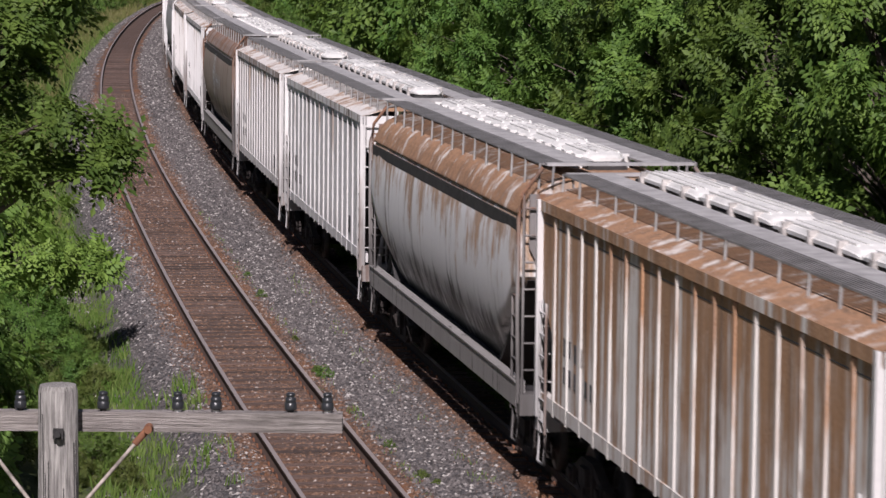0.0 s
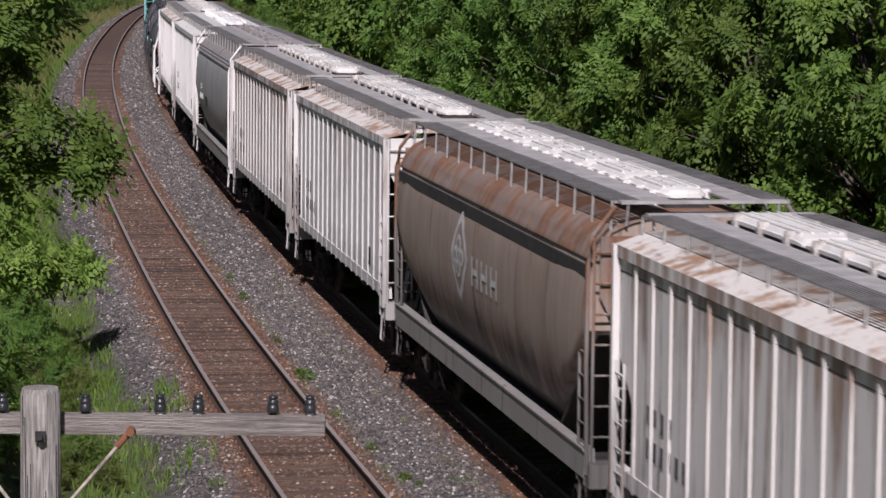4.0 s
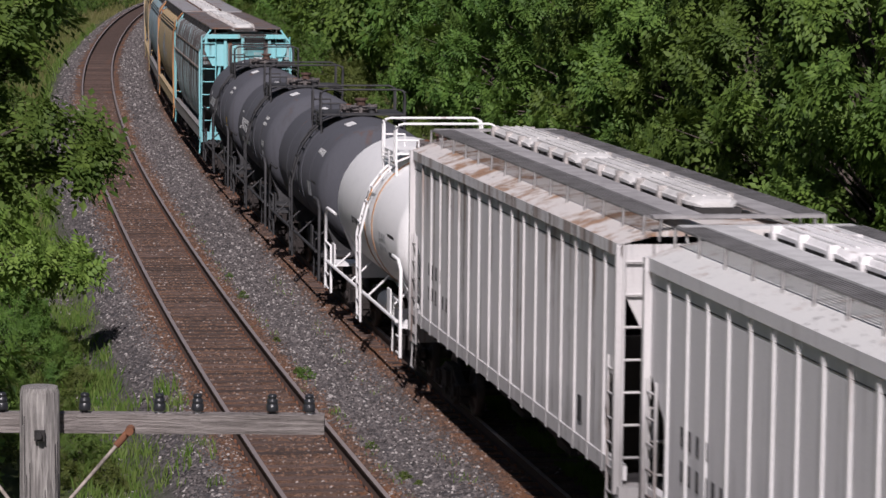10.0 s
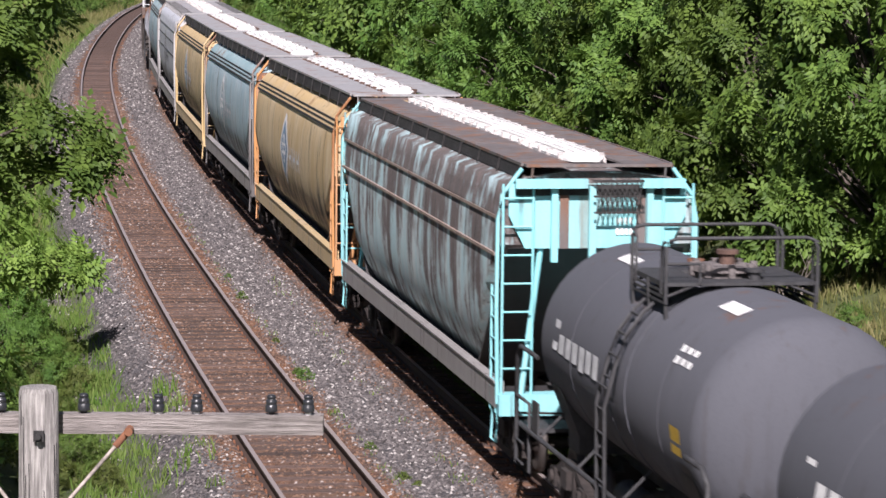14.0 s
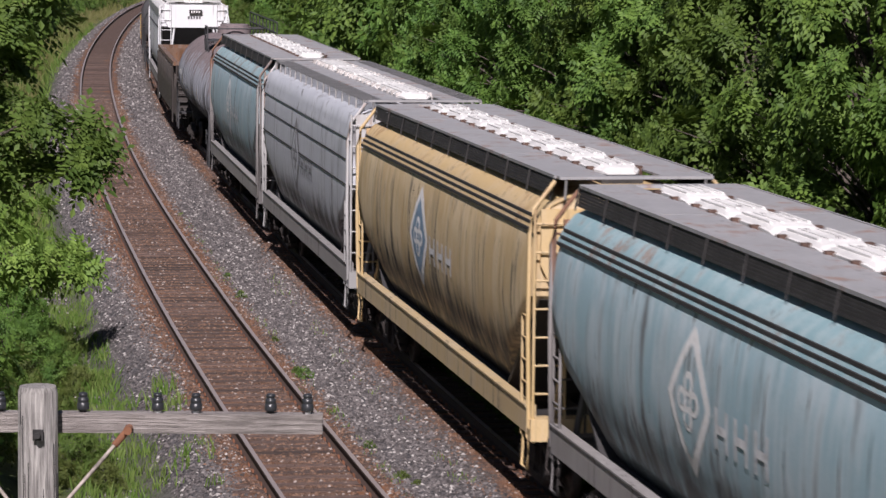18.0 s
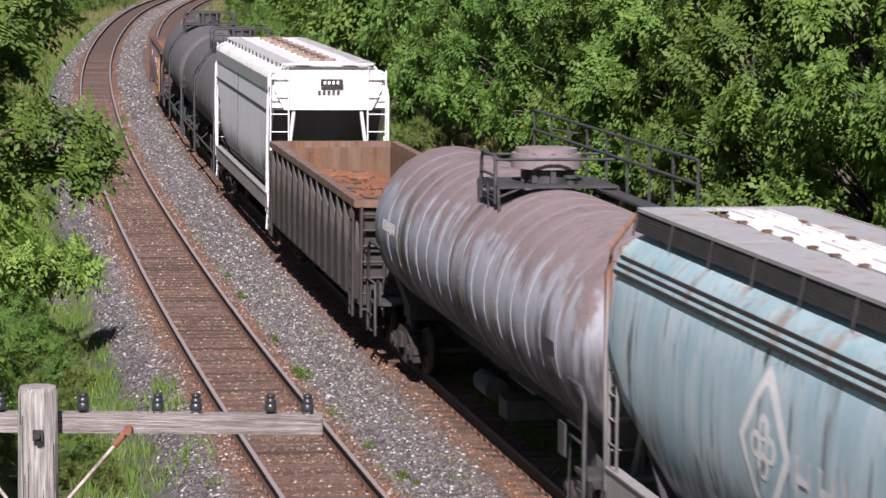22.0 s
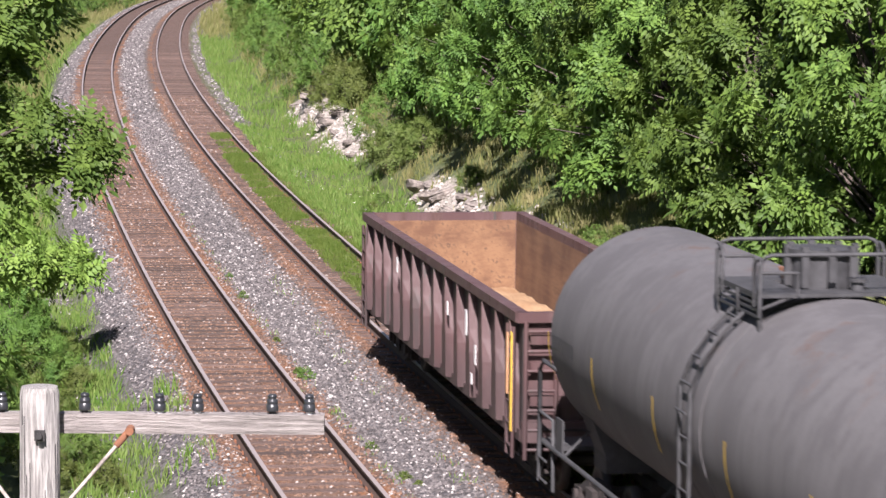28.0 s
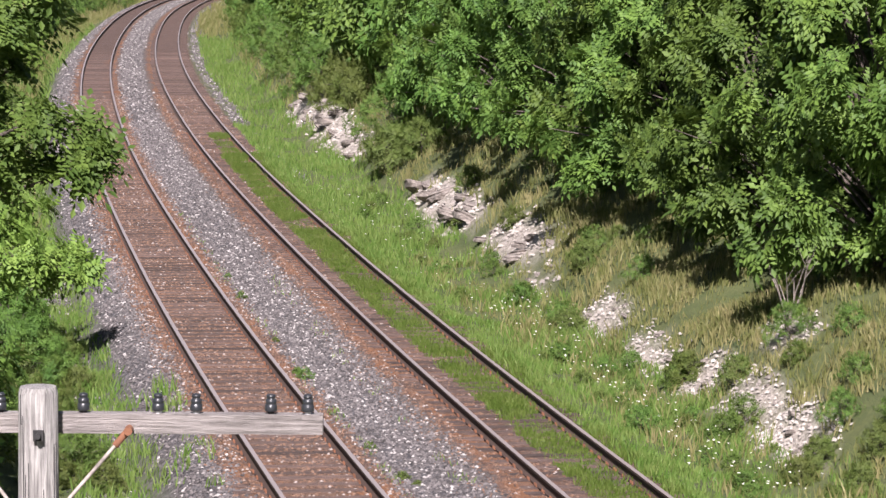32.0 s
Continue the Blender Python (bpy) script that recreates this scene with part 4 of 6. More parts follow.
def bar_hatches(car, half, z, count, mat, clamp_mat):
    """Small round-ended hatch lids set across a white roof, with rusty locking bars between them."""
    part("roof_ridge", Shape().box(-0.42, 0.42, -half, half, z - 0.12, z), P_SNOW, car)
    for k in range(count):
        y = -half + 2 * half * (k + 0.5) / count
        lid = Shape()
        for x in (-0.16, 0.2):
            lid.loft([[(x + math.cos(a * math.tau / 10) * 0.17 * q, y + math.sin(a * math.tau / 10) * 0.2 * q, zz) for a in range(10)] for q, zz in ((1, z), (1, z + 0.05), (0.8, z + 0.075))])
        part("hatch_lid", lid, mat, car)
        part("locking_bar", Shape().box(-0.05, 0.1, y - 0.1, y + 0.5, z + 0.06, z + 0.1), clamp_mat, car)


def underside(car, lb, mat, bays=3, low=0.45, top=1.55):
    """Centre sill and the outlet hoppers between the trucks."""
    part("centre_sill", Shape().box(-0.2, 0.2, -lb - 0.1, lb + 0.1, 0.78, 1.05), IRON, car)
    span = 2 * (lb - 2.6) / bays
    for k in range(bays):
        c = -(lb - 2.6) + span * (k + 0.5)
        w = span * 0.49
        rings = [[(x, y, z) for x, y in ((-a, c - b), (a, c - b), (a, c + b), (-a, c + b))] for a, b, z in ((1.35, w, top), (0.95, w * 0.6, 1.0), (0.45, w * 0.28, low), (0.45, w * 0.28, low - 0.08))]
        part("outlet_hopper", Shape().loft(rings), mat, car, "dirty steel discharge hopper")


def ends(car, lb, mat, slope_mat, width=1.42, top=4.36, neck=3.25, foot=1.25, run=2.55, bent=True):
    """Upper end wall, slope sheet under it, end sill, corner posts and ladders at both ends."""
    for d in (-1, 1):
        y = d * lb
        ya, yb = sorted((y, y - d * 0.06))
        part("end_wall", Shape().loft([[(x, yy, z) for x, z in ((-width + 0.25, neck), (width - 0.25, neck), (width, neck + 0.5), (width, top), (-width, top), (-width, neck + 0.5))] for yy in (ya, yb)]), mat, car)
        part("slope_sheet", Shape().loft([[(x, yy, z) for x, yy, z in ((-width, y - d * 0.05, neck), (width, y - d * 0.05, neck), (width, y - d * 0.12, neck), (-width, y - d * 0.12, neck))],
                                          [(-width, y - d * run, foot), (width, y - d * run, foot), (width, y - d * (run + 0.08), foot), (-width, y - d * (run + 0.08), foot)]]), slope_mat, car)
        ya, yb = sorted((y + d * 0.12, y - d * 0.22))
        part("end_sill", Shape().box(-1.5, 1.5, ya, yb, 0.98, 1.3), mat, car)
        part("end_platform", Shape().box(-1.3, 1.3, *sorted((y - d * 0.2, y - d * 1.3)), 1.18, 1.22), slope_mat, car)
        for sg in (-1, 1):
            if bent:
                yy = y - d * 0.02
                post = Shape().tube([(sg * 1.5, yy, 1.15), (sg * 1.53, yy, 2.6), (sg * 1.53, yy, 3.95), (sg * 1.46, yy, 4.3), (sg * 1.16, yy - d * 0.02, 4.7)], 0.033, 7)
            else:
                post = Shape().box(sg * 1.5 - 0.05, sg * 1.5 + 0.05, *sorted((y, y - d * 0.1)), 1.2, top)
            part("corner_post", post, mat, car)
            ladder(car, (sg * 1.5, y - d * 0.55, 1.0), (sg * 1.5, y - d * 0.55, 2.9), (0, d * 0.42, 0), 6, mat, 0.017)
            ladder(car, (sg * 1.46, y + d * 0.06, 1.05), (sg * 1.46, y + d * 0.06, top), (-sg * 0.46, 0, 0), 8, mat, 0.017)
            step = Shape().tube([(sg * 1.48, y - d * 0.5, 1.0), (sg * 1.5, y - d * 0.48, 0.55), (sg * 1.5, y - d * 0.1, 0.55), (sg * 1.48, y - d * 0.08, 1.0)], 0.025, 5)
            part("stirrup_step", step, mat, car)
            br = Shape()
            br.tube([(sg * 1.15, y, 1.25), (sg * 0.85, y - d * 0.1, neck)], 0.05, 5)
            part("end_brace", br, mat, car)
        coupler(car, y + d * 0.1, mat)
    wheel = Shape()
    ring = [(0.55 + 0.24 * math.cos(k * math.tau / 16), -lb - 0.22, 2.2 + 0.24 * math.sin(k * math.tau / 16)) for k in range(17)]
    wheel.tube(ring, 0.022, 5)
    for k in range(4):
        wheel.tube([(0.55, -lb - 0.2, 2.2), ring[k * 4]], 0.016, 4)
    wheel.box(0.47, 0.63, -lb - 0.18, -lb + 0.02, 2.1, 2.3)
    part("brake_wheel", wheel, mat, car)
    res = Shape().tube([(-0.6, -lb + 0.55, 1.75), (0.5, -lb + 0.55, 1.75)], 0.22, 12)
    part("air_reservoir", res, mat, car)


def ribbed_hopper(pitch, body, rib_mat, roof, ribs, label, hatch_mat=None, deck=None, neck=3.2, end_mat=None):
    car = tagged(new("hopper_car"), label, "hopper car", "cars of the freight train")
    lb = pitch / 2 - 0.68
    x = 1.46
    # side sheets: cut away below the ends, where the slope sheets run in
    prof = [(-lb, 4.2), (-lb, 3.05), (-lb + 0.75, 2.5), (-lb + 1.0, 2.1), (-lb + 0.9, 1.55), (lb - 0.9, 1.55), (lb - 1.0, 2.1), (lb - 0.75, 2.5), (lb, 3.05), (lb, 4.2)]
    for sg in (-1, 1):
        part("side_sheet", Shape().loft([[(sg * xx, y, z) for y, z in prof] for xx in (x, x - 0.03)]), body, car)
        part("top_chord", Shape().box(*sorted((sg * (x - 0.02), sg * (x + 0.045))), -lb, lb, 4.2, 4.36), body, car)
        part("side_sill", Shape().box(*sorted((sg * (x - 0.1), sg * (x + 0.02))), -lb + 0.05, lb - 0.05, 1.36, 1.56), body, car)
        rib = Shape().loft([[(sg * xx, yy, z) for xx, yy in ((x, -0.06), (x + 0.026, -0.04), (x + 0.026, 0.04), (x, 0.06))] for z in (1.33, 4.17)]).mesh("rib")
        part("chord_seam", Shape().box(*sorted((sg * (x - 0.01), sg * (x + 0.006))), -lb + 0.05, lb - 0.05, 4.03, 4.045), IRON, car)
        n0 = lb - 0.95
        for k in range(ribs):
            part("rib", rib, rib_mat, car).location = (0, -n0 + 2 * n0 * k / (ribs - 1), 0)
    roof_p = ((-1.5, 4.36), (-1.1, 4.5), (-0.5, 4.58), (0.5, 4.58), (1.1, 4.5), (1.5, 4.36), (1.1, 4.46), (-1.1, 4.46))
    part("roof", Shape().prism(roof_p, -lb, lb), roof, car)
    walkways(car, lb - 0.1, 4.70, deck or GRATING, GRATE_DARK)
    hatches(car, lb - 0.9, 4.68, 4, hatch_mat or HATCH, hatch_mat or CLAMP_WHITE, clamp=1.1, dogs=False)
    ends(car, lb, end_mat or P_ENDW, P_SLOPE, top=4.36, neck=neck, bent=False)
    underside(car, lb, IRON)
    for y in (-lb + 1.45, lb - 1.45):
        truck(car, y)
    bars(car, -x, lb - 1.6, 2.55, (4, 6), MARK_DARK, h=0.26, w=0.14, gap=0.2)
    plate(car, -x - 0.005, -lb + 2.2, -lb + 2.42, 1.75, 2.1, MARK_DARK, "placard")
    sg = Shape().box(-0.85, -0.3, -lb - 0.02, -lb - 0.008, 3.85, 4.2)
    part("notice", sg, MARK_WHITE, car, "white painted notice panel")
    red = Shape()
    for r in range(2):
        for k in range(7):
            red.box(-0.8 + k * 0.068, -0.8 + k * 0.068 + 0.045, -lb - 0.026, -lb - 0.02, 4.06 - r * 0.13, 4.13 - r * 0.13)
    tagged(part("notice_lettering", red, MARK_RED, car), kind="stuff")
    return car


ROUND_Z = (1.2, 1.5, 1.9, 2.4, 2.9, 3.4, 3.75, 4.0, 4.2)
ROUND_X = (1.04, 1.22, 1.40, 1.52, 1.56, 1.54, 1.50, 1.44, 1.34)


def side_x(z, flat=0.0):
    """Half width of a hopper's body at the height z; flat draws the upper sides upright."""
    x = float(np.interp(z, ROUND_Z, ROUND_X))
    return x + (1.5 - x) * flat * min(1.0, max(0.25, (z - 1.3) / 1.1))


def girth(zb, flat=0.0):
    """Half section of a round-sided hopper above the height zb, from the left foot over the roof to the right foot."""
    left = []
    for k in range(9):
        z = zb + (4.2 - zb) * k / 8
        left.append((side_x(z, flat), z))
    roof = [(1.2 + 0.3 * flat, 4.36 + 0.16 * flat), (0.95 + 0.2 * flat, 4.47 + 0.18 * flat), (0.5, 4.58 + 0.1 * flat)]
    half = left + roof
    return [(-x, z) for x, z in half] + [(x, z) for x, z in reversed(half)]


def round_hopper(pitch, body, roof_mat, sill_mat, label, lines=(), lip=None, hatch_mat=None, clamp_mat=None, hatch_n=8, deck=None, posts=True, flat=0.0, end_mat=None, neck=3.0, hatch_gap=0.05, slim=False, post_mat=None):
    car = tagged(new("hopper_car"), label, "hopper car", "cars of the freight train")
    lb = pitch / 2 - 0.72
    rings = []
    for f, zb in ((0.0, neck + 0.05), (0.3, neck - 0.15), (0.9, neck - 0.62), (1.6, 2.1), (2.3, 1.62), (2.8, 1.32)):
        rings.append((-lb + 0.1 + f, zb, 0.985 if f == 0 else 1.0))
    rings += [(0.0, 1.3, 1.0)] + [(-y, zb, k) for y, zb, k in reversed(rings)]
    part("body", Shape().loft([[(x * k, y, z) for x, z in girth(zb, flat)] for y, zb, k in rings], True), body, car)
    eave = 4.12 if slim else 3.95
    cap = [(x * 1.012, z + 0.012) for x, z in girth(eave, flat)]
    inner = [(x * 0.99, z - 0.01) for x, z in girth(eave, flat)]
    part("roof", Shape().loft([[(x, y, z) for x, z in cap] + [(x, y, z) for x, z in reversed(inner)] for y in (-lb + 0.06, lb - 0.06)], True), roof_mat, car)
    for z, r, hh in lines:
        xx = side_x(z, flat)
        for sg in (-1, 1):
            part("side_moulding", Shape().box(*sorted((sg * (xx - 0.02), sg * (xx + r))), -lb + 0.15, lb - 0.15, z - hh, z + hh), lip or body, car)
    for sg in (-1, 1):
        ch = ((sg * 1.38, 1.08), (sg * 1.52, 1.08), (sg * 1.52, 1.44), (sg * 1.54, 1.455), (sg * 1.54, 1.48), (sg * 1.38, 1.48))
        part("side_sill", Shape().prism(ch, -lb + 0.1, lb - 0.1), sill_mat, car)
    # vertical weld seams
    for sg in (-1, 1):
        seams = Shape()
        for k in range(1, 6):
            y = -lb + 2 * lb * k / 6
            pts = [(sg * (x + 0.004), z) for x, z in [(-a, b) for a, b in girth(1.6, flat)[:8]]]
            seams.loft([[(a, yy, b) for a, b in pts] for yy in (y - 0.02, y + 0.02)], True, False, False)
        tagged(part("weld_seams", seams, body, car), kind="stuff")
    walkways(car, lb - 0.1, 4.74, deck or GRATING, P_DECKPALE if slim else GRATE_DARK if posts else IRON, posts=posts, roof_z=(4.42 if posts else 4.49) + 0.12 * flat, inner=0.4, outer=1.12, step=1.1 if posts else 1.6, post_mat=post_mat)
    if slim:
        bar_hatches(car, lb - 0.8, 4.76, hatch_n, hatch_mat, clamp_mat)
    else:
        hatches(car, lb - 0.8, 4.66, hatch_n, hatch_mat or HATCH, clamp_mat or CLAMP_WHITE, gap=hatch_gap, clamp=0.8, dogs=clamp_mat is not None)
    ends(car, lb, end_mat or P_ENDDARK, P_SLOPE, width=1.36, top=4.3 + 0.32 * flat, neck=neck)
    underside(car, lb, IRON, top=1.4)
    for y in (-lb + 1.45, lb - 1.45):
        truck(car, y)
    return car


def framed_end(car, lb):
    """Cyan header beams and posts before the end wall, with dark rust panels between them and a lattice step."""
    for d in (-1, 1):
        y = d * (lb + 0.02)
        near, front = sorted((y, y + d * 0.1)), sorted((y + d * 0.1, y + d * 0.2))
        for x0, x1 in ((-1.3, -0.2), (0.62, 1.3)):
            part("header_beam", Shape().box(x0, x1, *front, 4.42, 4.56), P_CYAN, car, "bright cyan end beam")
        # dark strip standing in for the shadow under the header beams
        part("header_gap", Shape().box(-1.26, 1.26, *sorted((y, y + d * 0.02)), 4.3, 4.46), IRON, car)
        for x in (-0.68, -0.1, 0.78):
            part("end_post", Shape().box(x - 0.05, x + 0.05, *near, 2.9 if x == -0.1 else 3.3, 4.44), P_CYAN, car)
        for x in (-0.52, 0.66):
            part("rust_panel", Shape().box(x - 0.07, x + 0.07, *sorted((y, y + d * 0.02)), 3.5, 4.3), P_DARKDECK, car, "rust-brown vertical stain strip")
        lattice = Shape()
        for k in range(9):
            x = -0.08 + 0.075 * k
            for sg in (-1, 1):
                lattice.tube([(x + (0.0 if sg > 0 else 0.12), y + d * 0.2, 4.52), (x + (0.12 if sg > 0 else 0.0), y + d * 0.26, 4.06)], 0.012, 4)
        for z, o in ((4.53, 0.2), (4.3, 0.23), (4.06, 0.26)):
            lattice.box(-0.12, 0.66, *sorted((y + d * o - 0.012, y + d * o + 0.012)), z - 0.016, z + 0.016)
        part("lattice_step", lattice, IRON, car, "dark lattice brake step")
        pale = Shape()
        for r, n in enumerate((4, 5)):
            for k in range(n):
                pale.box(0.28 + 0.07 * k, 0.325 + 0.07 * k, *sorted((y + d * 0.0, y + d * 0.006)), 3.86 - 0.16 * r, 3.96 - 0.16 * r)
        tagged(part("end_stencil", pale, MARK_WHITE, car), kind="stuff")



def emblem(car, y, mat_a, mat_b, tall=1.75, wide=1.9, zc=2.95, letters=True, flat=0.0, word=None):
    """A pointed diamond painted on the side, with a lobed figure in it, and worn block lettering beside it."""
    heights = [1.3 + 2.9 * k / 8 for k in range(9)]
    widths = [side_x(z, flat) for z in heights]

    def surf(yy, z, out):
        return (-float(np.interp(z, heights, widths)) - out, yy, z)

    for w, mat, out, nm in ((1.0, mat_a, 0.010, "emblem_border"), (0.76, mat_b, 0.016, "emblem_field")):
        sh = Shape()
        rows = 16
        for sgn in (-1, 1):
            a, b = [], []
            for k in range(rows + 1):
                f = k / rows * 2 - 1
                hw = wide / 2 * w * (1 - abs(f)) ** 0.85
                z = zc + f * tall / 2 * w
                a.append(surf(y, z, out))
                b.append(surf(y + sgn * hw, z, out))
            sh.loft([a, b], True, False, False)
        part(nm, sh, mat, car)
    for k in range(4):
        cy, cz = y + 0.26 * math.cos(k * math.pi / 2), zc + 0.2 * math.sin(k * math.pi / 2)
        lobe = Shape()
        lobe.add([surf(cy + 0.2 * math.cos(j * math.tau / 12), cz + 0.15 * math.sin(j * math.tau / 12), 0.022) for j in range(12)], [tuple(range(12))])
        core = Shape()
        core.add([surf(cy + 0.1 * math.cos(j * math.tau / 12), cz + 0.075 * math.sin(j * math.tau / 12), 0.028) for j in range(12)], [tuple(range(12))])
        p = part("emblem_lobe", lobe, mat_a, car)
        part("emblem_core", core, mat_b, p)
    if letters:
        for k in range(3):
            sh = Shape()
            y0 = y - 1.1 - k * 0.78
            z0, z1, w = zc - 0.35, zc + 0.12, 0.11
            for ya, yb, za, zb in ((y0, y0 - w, z0, z1), (y0 - 0.42, y0 - 0.42 - w, z0, z1), (y0 - w, y0 - 0.42, (z0 + z1) / 2 - 0.05, (z0 + z1) / 2 + 0.05)):
                zz = [za + (zb - za) * q / 5 for q in range(6)]
                sh.loft([[surf(ya, z, 0.014) for z in zz], [surf(yb, z, 0.014) for z in zz]], True, False, False)
            part("worn_mark", sh, word or P_PALEMARK, car)


def fitted(car, kinds):
    """The parts of a car of these kinds."""
    return [ob for ob in bpy.data.objects if ob.parent == car and ob.name.split(".")[0] in kinds]


def tank_car(pitch, shell, fit_mat, label, radius=1.48, axis=2.55, domes=1, hoops=(), full_rail=False, marks=(), hoop_mat=None, stripes=()):
    car = tagged(new("tank_car"), label, "tank car", "cars of the freight train")
    lt = pitch / 2 - 0.75
    cap = radius * 0.5
    ls = lt if pitch > 13 else lt - 0.38
    rings = []
    ys = [(-ls + cap * (1 - math.cos(a)), math.sin(a)) for a in [k * math.pi / 2 / 7 for k in range(0, 8)]]
    for y, k in ys:
        rings.append((y, max(0.02, k)))
    rings += [(-y, k) for y, k in reversed(rings)]
    n = 40
    part("shell", Shape().loft([[(math.cos(j * math.tau / n) * radius * k, y, axis + math.sin(j * math.tau / n) * radius * k) for j in range(n)] for y, k in rings], True), shell, car)
    for y, w, r in hoops:
        rr = radius + r
        sh = Shape()
        sh.loft([[(math.cos(j * math.tau / n) * q, yy, axis + math.sin(j * math.tau / n) * q) for j in range(n)] for yy, q in ((y - w / 2, radius - 0.01), (y - w / 2, rr), (y + w / 2, rr), (y + w / 2, radius - 0.01))], False, False)
        part("hoop", sh, hoop_mat or shell, car)
    top = axis + radius
    # manway, valves and the platform round them
    rise = 0.12 if radius < 1.49 else 0.42
    dome = Shape().tube([(0, 0, top - 0.15), (0, 0, top + rise)], 0.36, 16)
    dome.tube([(0, 0, top + rise), (0, 0, top + rise + 0.07)], 0.42, 16)
    manway = part("manway", dome, MANWAY if radius < 1.49 else fit_mat, car, "dirty bolted manway cover")
    bolts = Shape()
    for k in range(8):
        a = k * math.tau / 8
        bolts.box(0.4 * math.cos(a) - 0.04, 0.4 * math.cos(a) + 0.04, 0.4 * math.sin(a) - 0.04, 0.4 * math.sin(a) + 0.04, top + 0.06, top + rise + 0.11)
    tagged(part("manway_bolts", bolts, MANWAY if radius < 1.49 else fit_mat, manway), kind="stuff")
    if radius < 1.49:
        part("relief_valve", Shape().tube([(0.08, 0.1, top + rise), (0.08, 0.1, top + rise + 0.2)], 0.11, 10).tube([(0.08, 0.1, top + rise + 0.2), (0.08, 0.1, top + rise + 0.25)], 0.15, 10), RUST_CLAMP, manway, "rusty relief valve")
    for x, y in ((-0.2, 0.6), (0.25, -0.58), (0.3, 0.55)):
        valve = Shape().tube([(x, y, top - 0.1), (x, y, top + 0.16)], 0.08, 8).tube([(x, y, top + 0.16), (x, y, top + 0.2)], 0.12, 8)
        part("valve", valve, RUSTY if not full_rail and x < 0 else fit_mat, car)
    hw, hl = 0.98, 0.88
    zt = top + (0.85 if full_rail else 0.62 if radius < 1.5 else 0.5)
    for sg in (-1, 1):
        part("platform", Shape().box(*sorted((sg * 0.44, sg * hw)), -hl, hl, top + 0.02, top + 0.06).box(-0.44, 0.44, *sorted((sg * 0.46, sg * hl)), top + 0.022, top + 0.062), fit_mat, car, "steel grating platform")
        skirt = Shape()
        for y in (-hl + 0.03, 0, hl - 0.03):
            skirt.tube([(sg * hw, y, top + 0.04), (sg * (hw - 0.02), y, axis + math.sqrt(radius ** 2 - hw ** 2) - 0.02)], 0.03, 5)
            skirt.tube([(sg * hw, y, top - 0.12), (sg * 0.62, y, top + 0.02)], 0.02, 5)
        for q in range(4):
            z = top + 0.01 - 0.07 * q
            skirt.box(*sorted((sg * (hw - 0.012), sg * hw)), -hl, hl, z - 0.016, z + 0.016)
        tagged(part("platform_skirt", skirt, fit_mat, car), kind="stuff")
        if full_rail and sg > 0:
            rail = Shape()
            for z in (top + 0.5, zt):
                rail.tube([(hw, -lt * 0.62, z), (hw, lt * 0.62, z)], 0.028, 5)
            for k in range(9):
                y = -lt * 0.62 + lt * 1.24 * k / 8
                rail.tube([(hw, y, top - 0.25), (hw, y, zt)], 0.024, 5)
            part("guard_rail", rail, fit_mat, car)
            part("long_walkway", Shape().box(0.7, hw, -lt * 0.62, lt * 0.62, top - 0.05, top - 0.01), fit_mat, car)
        # a hooped rail across the car at each end of the platform, its feet doubled
        if full_rail:
            if sg < 0:
                short = Shape().tube([(-hw, -0.6, top - 0.25), (-hw, -0.6, top + 0.42), (-hw, -0.5, top + 0.52), (-hw, 0.5, top + 0.52), (-hw, 0.6, top + 0.42), (-hw, 0.6, top - 0.25)], 0.03, 6)
                short.tube([(-hw, -0.6, top + 0.2), (-hw, 0.6, top + 0.2)], 0.024, 5)
                for y in (-0.6, 0.6):
                    short.tube([(-hw, y, top + 0.46), (hw, y, top + 0.46)], 0.024, 5)
                part("guard_rail", short, fit_mat, car)
                drum = Shape().tube([(0, 0.1, top + 0.28), (0, 0.1, top + 0.52)], 0.58, 20).tube([(0, 0.1, top + 0.52), (0, 0.1, top + 0.6)], 0.5, 20)
                part("dome_cover", drum, P_HOOP, car, "pale worn lid over the dome")
            continue
        y = sg * hl
        hoop_rail = Shape().tube([(-hw, y, top - 0.2), (-hw, y, zt - 0.12), (-hw + 0.05, y, zt - 0.03), (-hw + 0.14, y, zt), (hw - 0.14, y, zt), (hw - 0.05, y, zt - 0.03), (hw, y, zt - 0.12), (hw, y, top - 0.2)], 0.026, 6)
        for x in (-hw, hw):
            hoop_rail.tube([(x, y - sg * 0.22, top - 0.1), (x, y - sg * 0.22, zt - 0.14), (x, y - sg * 0.12, zt - 0.06), (x, y, zt - 0.05)], 0.021, 5)
        hoop_rail.tube([(-hw, y, top + 0.3), (-hw * 0.55, y, top + 0.3), (-hw * 0.55, y, top + 0.04)], 0.022, 5)
        part("end_rail", hoop_rail, fit_mat, car)
        # the ladder follows the shell up to the platform
        lad = Shape()
        for dy in (-0.22, 0.22):
            pts = [(sg * 1.56, dy, 0.55), (sg * 1.58, dy, axis - 0.2)] + [(sg * math.cos(a) * (radius + 0.1), dy, axis + math.sin(a) * (radius + 0.1)) for a in (0.25, 0.5, 0.75, 0.95)]
            lad.tube(pts, 0.028, 5)
        for k in range(7):
            z = 0.65 + k * 0.31
            lad.tube([(sg * 1.57, -0.22, z), (sg * 1.57, 0.22, z)], 0.02, 4)
        for a in (0.1, 0.3, 0.5, 0.7, 0.88):
            p = (sg * math.cos(a) * (radius + 0.1), axis + math.sin(a) * (radius + 0.1))
            lad.tube([(p[0], -0.22, p[1]), (p[0], 0.22, p[1])], 0.02, 4)
        if full_rail:
            continue
        part("ladder", lad, fit_mat, car)
